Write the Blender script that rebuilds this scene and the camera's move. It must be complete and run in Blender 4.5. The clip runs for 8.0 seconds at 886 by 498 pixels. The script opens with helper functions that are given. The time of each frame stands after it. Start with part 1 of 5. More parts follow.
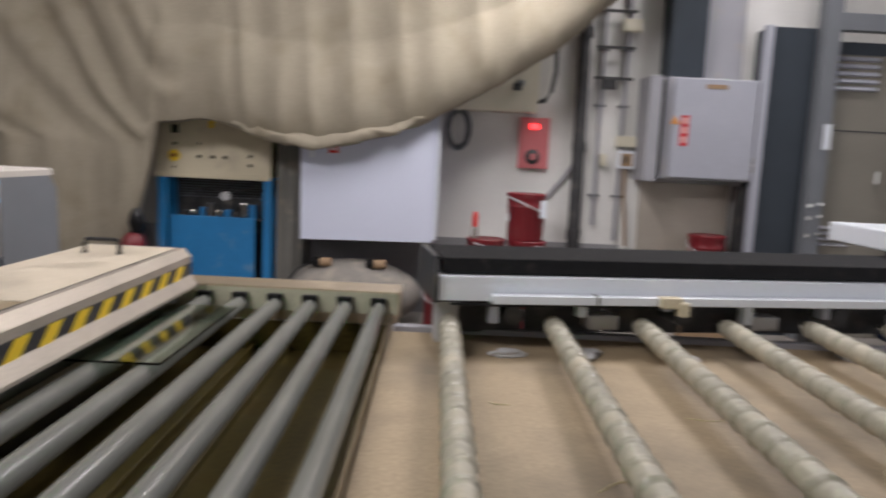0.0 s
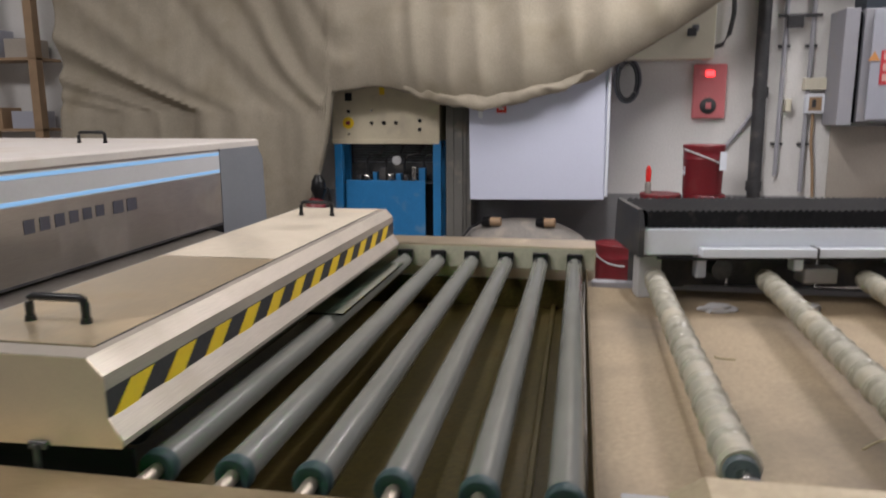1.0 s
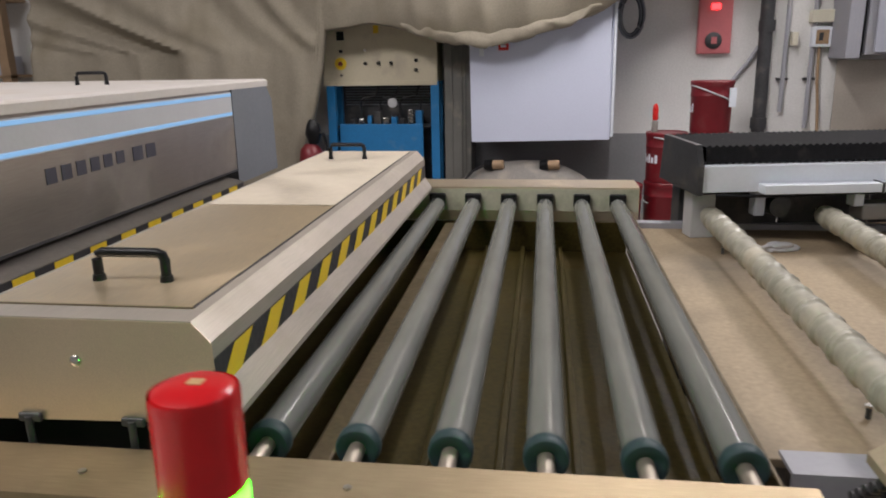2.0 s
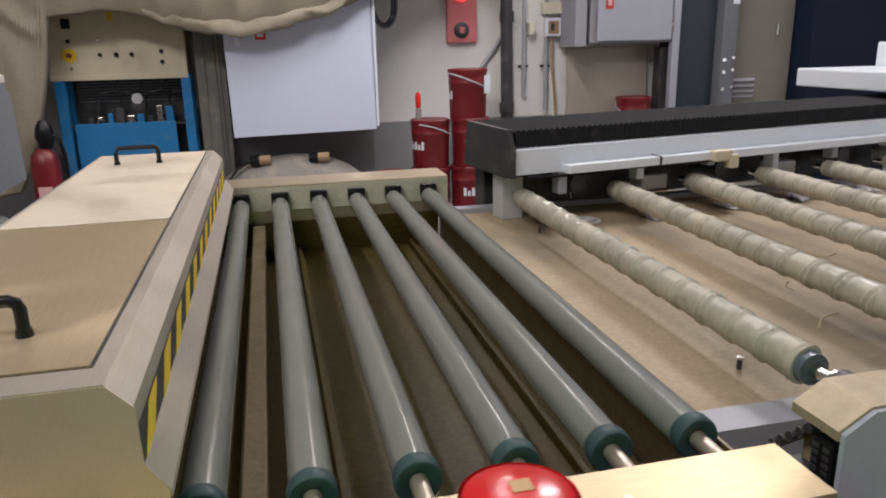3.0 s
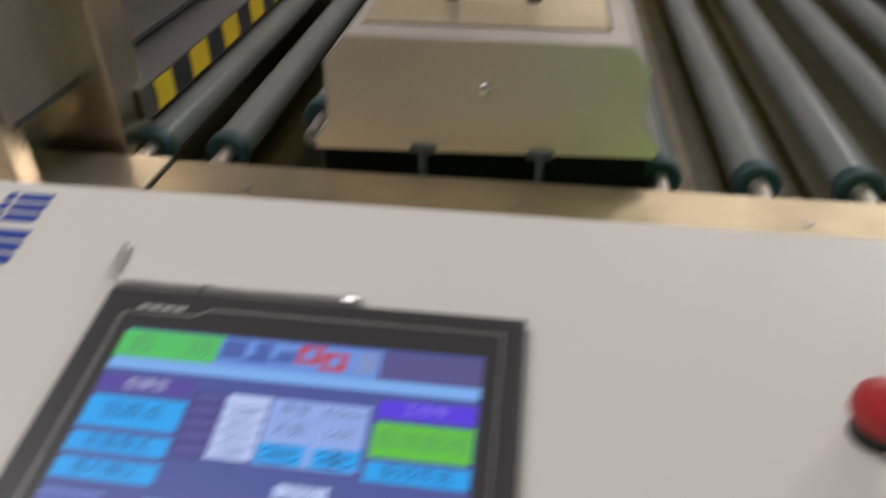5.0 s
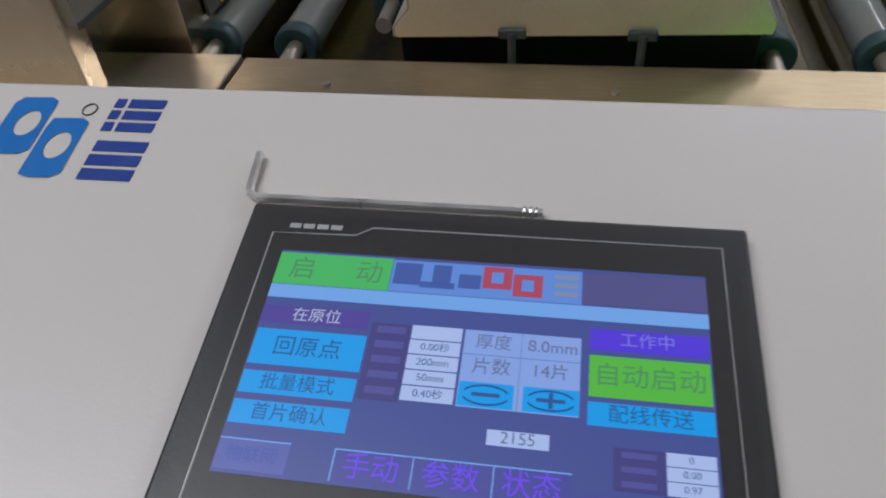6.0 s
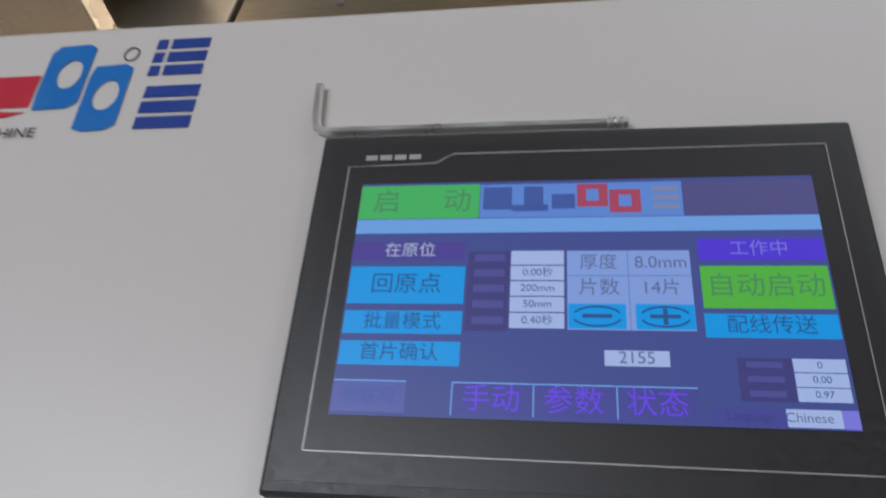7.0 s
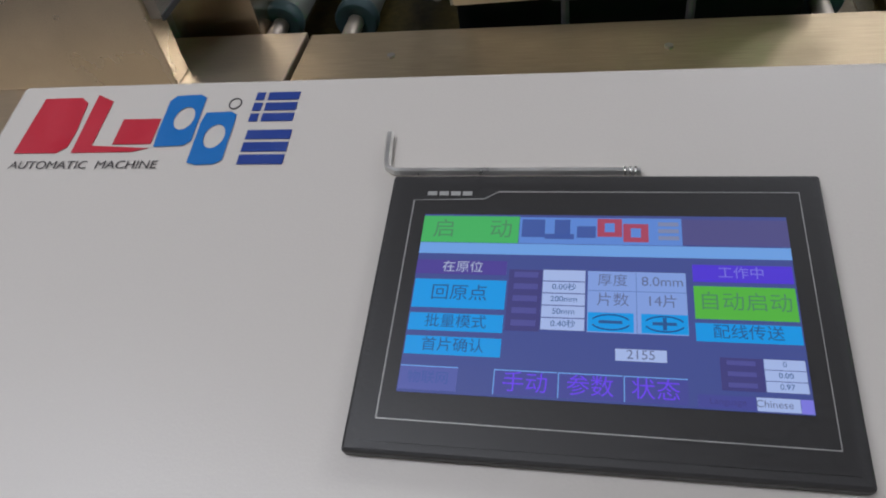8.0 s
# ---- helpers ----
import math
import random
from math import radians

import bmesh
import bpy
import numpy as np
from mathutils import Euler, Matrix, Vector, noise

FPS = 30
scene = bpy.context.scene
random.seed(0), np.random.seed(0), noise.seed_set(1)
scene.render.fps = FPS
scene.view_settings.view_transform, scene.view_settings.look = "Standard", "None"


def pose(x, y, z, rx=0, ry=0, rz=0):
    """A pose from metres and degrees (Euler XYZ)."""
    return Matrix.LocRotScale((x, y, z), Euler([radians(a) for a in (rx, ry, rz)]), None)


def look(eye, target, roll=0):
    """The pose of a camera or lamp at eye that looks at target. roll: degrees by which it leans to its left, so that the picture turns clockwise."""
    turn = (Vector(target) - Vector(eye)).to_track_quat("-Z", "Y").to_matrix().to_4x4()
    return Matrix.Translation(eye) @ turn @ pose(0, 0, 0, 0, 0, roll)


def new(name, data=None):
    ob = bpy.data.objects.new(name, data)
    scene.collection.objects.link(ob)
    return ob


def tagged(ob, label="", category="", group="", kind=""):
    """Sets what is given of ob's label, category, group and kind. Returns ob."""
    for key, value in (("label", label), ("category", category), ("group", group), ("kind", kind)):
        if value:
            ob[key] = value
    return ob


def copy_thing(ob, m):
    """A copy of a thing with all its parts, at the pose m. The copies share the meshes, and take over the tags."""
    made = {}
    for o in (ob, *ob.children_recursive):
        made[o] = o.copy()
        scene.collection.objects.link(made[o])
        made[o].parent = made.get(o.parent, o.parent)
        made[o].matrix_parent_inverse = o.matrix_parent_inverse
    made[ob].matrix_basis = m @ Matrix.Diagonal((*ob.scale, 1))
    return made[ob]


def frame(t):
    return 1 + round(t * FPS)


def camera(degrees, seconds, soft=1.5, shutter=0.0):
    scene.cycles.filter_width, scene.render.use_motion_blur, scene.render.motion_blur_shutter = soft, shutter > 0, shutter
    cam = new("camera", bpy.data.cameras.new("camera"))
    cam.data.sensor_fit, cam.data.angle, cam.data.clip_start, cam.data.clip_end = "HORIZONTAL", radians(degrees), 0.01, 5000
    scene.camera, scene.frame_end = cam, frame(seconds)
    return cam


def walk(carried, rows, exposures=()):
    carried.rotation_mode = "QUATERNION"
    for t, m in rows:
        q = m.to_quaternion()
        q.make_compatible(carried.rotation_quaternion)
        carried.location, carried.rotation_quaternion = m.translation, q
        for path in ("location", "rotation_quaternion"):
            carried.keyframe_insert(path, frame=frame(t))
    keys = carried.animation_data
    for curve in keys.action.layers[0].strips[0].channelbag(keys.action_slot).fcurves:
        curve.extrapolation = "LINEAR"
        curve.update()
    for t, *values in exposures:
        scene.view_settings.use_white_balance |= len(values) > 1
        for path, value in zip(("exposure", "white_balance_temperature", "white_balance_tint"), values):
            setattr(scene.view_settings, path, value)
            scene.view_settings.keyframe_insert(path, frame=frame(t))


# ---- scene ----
cam = camera(62.6, 8.0, soft=1.9, shutter=0.5)
PATH = [
    (0, (1.101, 0.192, 1.627), (1.126, 2.176, 1.373), 2.8),
    (0.5, (1.066, 0.216, 1.61), (0.733, 2.166, 1.319), 2.6),
    (1, (0.85, 0.147, 1.601), (0.491, 2.08, 1.234), -0.2),
    (1.2, (0.78, 0.124, 1.595), (0.45, 2.052, 1.177), -1.1),
    (2.3, (0.393, 0.348, 1.549), (0.210, 2.268, 1.019), 0.0),
    (2.5, (0.328, 0.381, 1.550), (0.349, 2.306, 1.006), 0.7),
    (3, (0.152, 0.410, 1.555), (0.587, 2.284, 1.008), -1.2),
    (3.5, (0.124, 0.411, 1.560), (0.563, 2.291, 1.037), -0.1),
    (4, (0.085, 0.394, 1.547), (0.161, 2.323, 1.024), 1.5),
    (4.5, (-0.061, 0.311, 1.510), (-0.133, 2.176, 0.789), 1.6),
    (4.7, (-0.110, 0.281, 1.499), (-0.221, 2.100, 0.678), 1.0),
    (5, (-0.228, 0.258, 1.514), (-0.448, 1.878, 0.366), -0.3),
    (5.2, (-0.262, 0.252, 1.506), (-0.540, 1.795, 0.262), -2.3),
    (6.3, (-0.336, 0.314, 1.473), (-0.641, 1.670, 0.035), -6.0),
    (6.5, (-0.346, 0.312, 1.466), (-0.630, 1.611, -0.028), -8.4),
    (7, (-0.364, 0.310, 1.483), (-0.691, 1.555, -0.047), -11.7),
    (7.5, (-0.358, 0.243, 1.537), (-0.786, 1.542, 0.078), -11.9),
    (8, (-0.361, 0.239, 1.546), (-0.759, 1.561, 0.099), -11.2),
]
EXPOSURES = [(0, 0.1, 6250, 16), (4.0, 0.1, 6250, 16), (4.6, 0.0, 6250, 14), (5.2, -0.25, 5900, 13), (6.5, -0.48, 5600, 12), (7.0, -0.54, 5600, 12), (8, -0.48, 5650, 12)]
walk(cam, [(t, look(eye, target, roll)) for t, eye, target, roll in PATH],
     exposures=EXPOSURES)

# ---- light ----
world = bpy.data.worlds.new("world")
scene.world = world
world.use_nodes = True
_wn = world.node_tree.nodes
_wl = world.node_tree.links
_sky = _wn.new("ShaderNodeTexSky")
_sky.sky_type = "NISHITA"
_sky.sun_disc = False
_sky.sun_elevation, _sky.sun_rotation = radians(50), radians(160)
_wl.new(_sky.outputs[0], _wn["Background"].inputs[0])
_wn["Background"].inputs[1].default_value = 0.12


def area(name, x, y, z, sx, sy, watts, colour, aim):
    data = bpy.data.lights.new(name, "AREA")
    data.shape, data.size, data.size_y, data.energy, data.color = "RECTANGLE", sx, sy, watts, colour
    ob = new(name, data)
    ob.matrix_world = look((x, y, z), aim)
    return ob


# Main lamp set from the table shadows; the closed roof has no skylight.
area("key_lamp", 4.2, 6.0, 6.0, 1.2, 2.2, 305, (1.0, 0.96, 0.90), (1.8, 2.4, 0.8))
# Added fill for the sheet and hood; no skylight is built here.
area("fill_lamp_west", -2.8, 0.2, 6.1, 4.5, 1.5, 410, (1.0, 0.96, 0.90), (-2.0, 3.4, 0))
# Added fill from the east, where the wall has no doorway.
area("fill_lamp_east", 8.6, 0.5, 2.2, 3.0, 3.0, 60, (0.93, 0.97, 1.0), (0.0, 3.0, 1.0))
# Added, unseen fill for the north wall and the rollers.
area("fill_lamp_north", 1.0, 4.6, 4.385, 0.14, 1.6, 70, (1.0, 0.965, 0.90), (0.95, 5.8, 0.0))
# Unseen source for the bright streaks on the rollers; its tube form is assumed.
area("tube_lamp_b", 1.6, 6.1, 3.785, 0.12, 1.3, 20, (1.0, 0.965, 0.90), (1.6, 6.1, 0.0))


# ---- materials ----
def mat(name, colour, rough=0.6, metal=0.0, var=0.15, scale=8.0, bump=0.05, dust=None, dust_amt=0.0, aniso=None, spec=0.5, fine=60.0):
    m = bpy.data.materials.new(name)
    m.use_nodes = True
    n, l = m.node_tree.nodes, m.node_tree.links
    b = n["Principled BSDF"]
    tc = n.new("ShaderNodeTexCoord")
    mp = n.new("ShaderNodeMapping")
    l.new(tc.outputs["Object"], mp.inputs[0])
    if aniso:
        mp.inputs["Scale"].default_value = aniso
    big = n.new("ShaderNodeTexNoise")
    big.inputs["Scale"].default_value, big.inputs["Detail"].default_value = scale, 6
    l.new(tc.outputs["Object"], big.inputs[0])
    small = n.new("ShaderNodeTexNoise")
    small.inputs["Scale"].default_value, small.inputs["Detail"].default_value = fine, 4
    l.new(mp.outputs[0], small.inputs[0])
    add = n.new("ShaderNodeMath")
    add.operation = "ADD"
    l.new(big.outputs[0], add.inputs[0])
    l.new(small.outputs[0], add.inputs[1])
    rng = n.new("ShaderNodeMapRange")
    rng.inputs[1].default_value, rng.inputs[2].default_value = 0.6, 1.4
    rng.inputs[3].default_value, rng.inputs[4].default_value = 1 - var, 1 + var
    l.new(add.outputs[0], rng.inputs[0])
    mul = n.new("ShaderNodeVectorMath")
    mul.operation = "SCALE"
    mul.inputs[0].default_value = colour
    l.new(rng.outputs[0], mul.inputs["Scale"])
    out = mul.outputs[0]
    if dust:
        r2 = n.new("ShaderNodeMapRange")
        r2.inputs[1].default_value, r2.inputs[2].default_value = 0.62 - 0.5 * dust_amt, 0.95 - 0.5 * dust_amt
        l.new(big.outputs[0], r2.inputs[0])
        mx = n.new("ShaderNodeMix")
        mx.data_type = "RGBA"
        l.new(r2.outputs[0], mx.inputs[0])
        l.new(out, mx.inputs[6])
        mx.inputs[7].default_value = (*dust, 1)
        out = mx.outputs[2]
        r3 = n.new("ShaderNodeMapRange")
        r3.inputs[3].default_value, r3.inputs[4].default_value = rough, 0.85
        l.new(r2.outputs[0], r3.inputs[0])
        l.new(r3.outputs[0], b.inputs["Roughness"])
    else:
        r3 = n.new("ShaderNodeMapRange")
        r3.inputs[1].default_value, r3.inputs[2].default_value = 0.3, 0.7
        r3.inputs[3].default_value, r3.inputs[4].default_value = max(0.03, rough * 0.8), min(1, rough * 1.2)
        l.new(small.outputs[0], r3.inputs[0])
        l.new(r3.outputs[0], b.inputs["Roughness"])
    l.new(out, b.inputs["Base Color"])
    b.inputs["Metallic"].default_value = metal
    b.inputs["Specular IOR Level"].default_value = spec
    if bump:
        bp = n.new("ShaderNodeBump")
        bp.inputs["Strength"].default_value, bp.inputs["Distance"].default_value = bump, 0.01
        l.new(small.outputs[0], bp.inputs["Height"])
        l.new(bp.outputs[0], b.inputs["Normal"])
    return m


def glow(name, colour, strength, base=(0.03, 0.03, 0.03), rough=0.35):
    m = bpy.data.materials.new(name)
    m.use_nodes = True
    b = m.node_tree.nodes["Principled BSDF"]
    b.inputs["Base Color"].default_value = (*base, 1)
    b.inputs["Roughness"].default_value = rough
    b.inputs["Emission Color"].default_value = (*colour, 1)
    b.inputs["Emission Strength"].default_value = strength
    return m


DUST = (0.42, 0.36, 0.28)
STEEL = mat("brushed_stainless", (0.78, 0.67, 0.51), 0.27, 1.0, 0.14, 3, 0.05, aniso=(60, 2, 60), fine=8, dust=(0.56, 0.46, 0.33), dust_amt=0.06)
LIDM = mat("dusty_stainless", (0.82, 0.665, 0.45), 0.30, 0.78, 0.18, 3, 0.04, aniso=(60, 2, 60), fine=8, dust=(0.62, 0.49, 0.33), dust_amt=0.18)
LIDF = mat("dust_covered_stainless", (0.74, 0.65, 0.52), 0.45, 0.45, 0.14, 5, 0.03, fine=30, dust=(0.68, 0.60, 0.48), dust_amt=0.52)
# Hood sides: base darkened because the lamp lit the chamfers too brightly.
SHELLM = mat("darker_stainless", (0.47, 0.42, 0.36), 0.46, 0.55, 0.16, 4, 0.04, aniso=(60, 2, 60), fine=8, dust=(0.42, 0.36, 0.29), dust_amt=0.2)
NEARM = mat("golden_worn_stainless", (0.45, 0.355, 0.23), 0.44, 0.92, 0.22, 4, 0.04, aniso=(2, 60, 60), fine=8, dust=(0.30, 0.235, 0.16), dust_amt=0.16)
ENDM = mat("grey_gold_stainless", (0.76, 0.655, 0.51), 0.34, 0.88, 0.14, 3, 0.05, aniso=(60, 2, 60), fine=8, dust=(0.48, 0.40, 0.30), dust_amt=0.10)
STEELN = mat("worn_stainless", (0.66, 0.56, 0.43), 0.36, 0.9, 0.15, 4, 0.04, aniso=(2, 60, 60), fine=8, dust=DUST, dust_amt=0.12)
RUBBER = mat("grey_rubber", (0.170, 0.174, 0.160), 0.20, 0.0, 0.10, 2.2, 0.006, aniso=(1, 0.25, 1), fine=30)
TEAL = mat("teal_rubber", (0.032, 0.058, 0.064), 0.5, 0.0, 0.2, 9, spec=0.3)
METAL = mat("bright_shaft", (0.62, 0.6, 0.56), 0.25, 1.0, 0.1, 20)
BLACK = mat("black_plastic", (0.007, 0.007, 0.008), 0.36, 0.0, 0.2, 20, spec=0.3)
DARK = mat("dark_steel", (0.055, 0.055, 0.058), 0.5, 0.3, 0.3, 6, dust=(0.2, 0.18, 0.15), dust_amt=0.1)
MUD = mat("wet_mud_pan", (0.058, 0.044, 0.011), 0.38, 0.0, 0.6, 2.0, 0.03, dust=(0.095, 0.059, 0.018), dust_amt=0.18, spec=0.25)
YELLOW = mat("yellow_tape", (0.80, 0.55, 0.02), 0.45, 0.0, 0.08, 12)
BRASS = mat("worn_tan_casting", (0.40, 0.325, 0.22), 0.45, 0.3, 0.15, 8, 0.05, dust=(0.3, 0.25, 0.18), dust_amt=0.15)
PLATE = mat("greenish_cream_paint", (0.52, 0.51, 0.39), 0.5, 0.0, 0.15, 8, dust=(0.17, 0.19, 0.11), dust_amt=0.16)
BLKTAPE = mat("black_tape", (0.03, 0.03, 0.035), 0.45, 0.0, 0.2, 12)
WHITE = mat("white_paint", (0.75, 0.785, 0.85), 0.35, 0.0, 0.04, 5, 0.02)
DESK = mat("desk_powder_coat", (0.61, 0.565, 0.512), 0.36, 0.0, 0.02, 2, 0.03, fine=650, spec=0.4)
LAVENDER = mat("pale_lavender_paint", (0.62, 0.65, 0.79), 0.45, 0.0, 0.04, 2, 0.02)
BLUE = mat("blue_paint", (0.02, 0.19, 0.45), 0.45, 0.0, 0.12, 6, dust=(0.2, 0.28, 0.36), dust_amt=0.05)
CREAM = mat("cream_paint", (0.62, 0.55, 0.40), 0.5, 0.0, 0.08, 5, dust=DUST, dust_amt=0.15)
REDP = mat("red_paint", (0.17, 0.010, 0.016), 0.38, 0.0, 0.15, 6, dust=(0.18, 0.07, 0.065), dust_amt=0.10)
REDB = mat("bright_red_plastic", (0.62, 0.02, 0.015), 0.3, 0.0, 0.06, 20)
REDK = mat("dark_red_plastic", (0.36, 0.018, 0.02), 0.35, 0.0, 0.06, 20)
PINK = mat("faded_red_box", (0.55, 0.16, 0.17), 0.45, 0.0, 0.08, 8)
GREYM = mat("grey_machine_paint", (0.17, 0.18, 0.20), 0.5, 0.0, 0.08, 5)
GREYBOX = mat("grey_box_paint", (0.33, 0.33, 0.36), 0.5, 0.0, 0.06, 5, dust=DUST, dust_amt=0.05)
CANVAS = mat("dusty_canvas", (0.305, 0.268, 0.208), 0.9, 0.0, 0.2, 2.5, 0.25, spec=0.2, fine=90, dust=(0.19, 0.16, 0.11), dust_amt=0.22)
WALLM = mat("dirty_plaster", (0.68, 0.67, 0.65), 0.85, 0.0, 0.12, 1.2, 0.15, dust=(0.40, 0.38, 0.35), dust_amt=0.1)
SKIRT = mat("grey_dado_paint", (0.26, 0.26, 0.27), 0.8, 0.0, 0.15, 2, 0.15)
FLOORM = mat("dirty_concrete", (0.22, 0.20, 0.18), 0.75, 0.0, 0.3, 1.5, 0.2)
BOARD = mat("dusty_tan_board", (0.375, 0.288, 0.182), 0.6, 0.0, 0.24, 2.0, 0.05, dust=(0.125, 0.108, 0.088), dust_amt=0.33)
ROPE = mat("translucent_grey_film", (0.37, 0.35, 0.28), 0.36, 0.0, 0.26, 6, 0.03, fine=40, dust=(0.48, 0.41, 0.30), dust_amt=0.18)
BRUSH = mat("black_bellows", (0.009, 0.009, 0.011), 0.75, 0.0, 0.3, 20, dust=(0.05, 0.045, 0.04), dust_amt=0.06, spec=0.25)
NAVY = mat("navy_sheet", (0.006, 0.012, 0.032), 0.6, 0.0, 0.1, 3, spec=0.3)
DOORM = mat("beige_door_paint", (0.24, 0.22, 0.185), 0.55, 0.0, 0.1, 2, dust=DUST, dust_amt=0.08)
SACK = mat("grey_dusty_tank", (0.24, 0.22, 0.20), 0.8, 0.0, 0.2, 6, dust=DUST, dust_amt=0.2)
GLASSM = bpy.data.materials.new("green_float_glass")
GLASSM.use_nodes = True
_g = GLASSM.node_tree.nodes["Principled BSDF"]
_g.inputs["Base Color"].default_value = (0.72, 0.88, 0.80, 1)
_g.inputs["Roughness"].default_value = 0.03
_g.inputs["Transmission Weight"].default_value = 1.0
_g.inputs["IOR"].default_value = 1.5
LED = glow("blue_led", (0.26, 0.52, 0.80), 0.8)
GREENL = glow("green_lamp", (0.02, 1.0, 0.004), 22.0, (0.02, 0.3, 0.02))
REDL = glow("red_lamp", (1.0, 0.03, 0.03), 5.0, (0.5, 0.02, 0.02))

STEELD = mat("dark_brushed_steel", (0.41, 0.375, 0.34), 0.34, 0.85, 0.14, 3, 0.03, aniso=(60, 2, 60), fine=8, dust=(0.28, 0.24, 0.20), dust_amt=0.2)
LIPM = mat("dull_dark_steel", (0.15, 0.135, 0.12), 0.5, 0.5, 0.2, 5, 0.03, dust=(0.18, 0.155, 0.125), dust_amt=0.15)
SHAFT = mat("dull_tan_shaft", (0.46, 0.40, 0.33), 0.42, 0.7, 0.15, 12)
CAPM = mat("blue_grey_end_cap", (0.09, 0.115, 0.13), 0.3, 0.0, 0.15, 12)
DUSTYTOP = mat("dusty_pale_paint", (0.58, 0.54, 0.50), 0.6, 0.0, 0.06, 3, 0.03, dust=(0.5, 0.42, 0.33), dust_amt=0.15)
PALE = mat("pale_grey_plastic", (0.50, 0.50, 0.51), 0.4, 0.0, 0.05, 6)
LETTER = mat("dark_lettering", (0.07, 0.07, 0.09), 0.4, 0.2, 0.05, 10)
LOCK = mat("grey_green_paint", (0.16, 0.155, 0.14), 0.6, 0.0, 0.12, 5, dust=DUST, dust_amt=0.1)
DIRTYRAIL = mat("mud_stained_steel", (0.15, 0.112, 0.058), 0.4, 0.2, 0.4, 6, 0.1, dust=(0.12, 0.088, 0.045), dust_amt=0.3)
KEYM = mat("plated_steel", (0.80, 0.78, 0.74), 0.34, 0.9, 0.06, 30)
TAN = mat("tan_wood", (0.33, 0.22, 0.13), 0.7, 0.0, 0.2, 8, 0.1)
TANL = mat("tan_paper", (0.55, 0.35, 0.16), 0.6, 0.0, 0.1, 30)
BEIGE = mat("beige_board", (0.38, 0.34, 0.29), 0.75, 0.0, 0.15, 3, 0.08)
CREAMW = mat("pale_cream_paint", (0.66, 0.62, 0.50), 0.5, 0.0, 0.05, 5)
GREYL = mat("light_grey_paint", (0.40, 0.41, 0.47), 0.45, 0.0, 0.06, 4)
REDLAB = mat("red_label", (0.62, 0.05, 0.06), 0.5, 0.0, 0.08, 20)
PINKW = mat("pale_pink_print", (0.75, 0.45, 0.42), 0.5, 0.0, 0.05, 20)
ORANGE = mat("orange_print", (0.65, 0.30, 0.10), 0.5, 0.0, 0.05, 20)
NAVYG = mat("blue_grey_steel", (0.035, 0.045, 0.058), 0.55, 0.2, 0.15, 4)
INKRED = mat("red_ink", (0.50, 0.02, 0.04), 0.4, 0.0, 0.04, 30)
INKBLUE = mat("blue_ink", (0.015, 0.15, 0.46), 0.4, 0.0, 0.04, 30)
INKNAVY = mat("navy_ink", (0.02, 0.05, 0.26), 0.4, 0.0, 0.04, 30)
INKDARK = mat("dark_ink", (0.06, 0.05, 0.05), 0.45, 0.0, 0.04, 30)
BEZEL = mat("charcoal_plastic", (0.030, 0.028, 0.027), 0.45, 0.0, 0.1, 30, 0.05, fine=300)
BEZELF = mat("charcoal_face", (0.028, 0.026, 0.025), 0.40, 0.0, 0.06, 30, 0.02, fine=300)
SILVERL = mat("silver_print", (0.45, 0.44, 0.42), 0.4, 0.3, 0.05, 30)
REDT = mat("red_lens", (0.62, 0.012, 0.015), 0.22, 0.0, 0.06, 20)
GREENW = glow("green_lens_lower", (0.006, 1.0, 0.02), 26.0, (0.05, 0.4, 0.08))
SCREEN = 0.86
S_BG = glow("screen_ground", (0.062, 0.085, 0.33), SCREEN)
S_GREEN = glow("screen_green", (0.09, 0.62, 0.12), SCREEN)
S_GREEN2 = glow("screen_lime", (0.13, 0.63, 0.03), SCREEN)
S_DGREEN = glow("screen_text_green", (0.10, 0.33, 0.12), SCREEN)
S_PALE = glow("screen_pale_blue", (0.16, 0.33, 0.80), SCREEN)
S_PLUM = glow("screen_plum", (0.10, 0.085, 0.27), SCREEN)
S_SKY = glow("screen_sky", (0.24, 0.50, 0.95), SCREEN)
S_NAVY = glow("screen_navy", (0.06, 0.12, 0.42), SCREEN)
S_RED = glow("screen_red", (0.55, 0.06, 0.12), SCREEN)
S_OCHRE = glow("screen_ochre", (0.30, 0.33, 0.50), SCREEN)
S_PURPLE = glow("screen_purple", (0.09, 0.05, 0.36), SCREEN)
S_WHITE = glow("screen_white", (0.65, 0.70, 0.80), SCREEN)
S_CYAN = glow("screen_cyan", (0.005, 0.42, 0.95), SCREEN)
S_INK = glow("screen_ink", (0.012, 0.10, 0.32), SCREEN)
S_INDIGO = glow("screen_indigo", (0.055, 0.045, 0.23), SCREEN)
S_DIM = glow("screen_dim", (0.10, 0.09, 0.36), SCREEN)
S_LIGHT = glow("screen_field", (0.58, 0.68, 0.98), SCREEN)
S_LIGHT2 = glow("screen_panel", (0.34, 0.48, 0.90), SCREEN)
S_GREY = glow("screen_grey", (0.16, 0.19, 0.36), SCREEN)
S_GREYB = glow("screen_rule", (0.20, 0.30, 0.65), SCREEN)
S_VIOLET = glow("screen_violet", (0.10, 0.03, 0.80), SCREEN)
S_VIOLET2 = glow("screen_violet_text", (0.20, 0.06, 1.0), SCREEN)
S_LILAC = glow("screen_lilac", (0.30, 0.26, 0.90), SCREEN)
S_MENU = glow("screen_menu", (0.07, 0.07, 0.36), SCREEN)
S_MENU2 = glow("screen_menu_grey", (0.11, 0.13, 0.46), SCREEN)


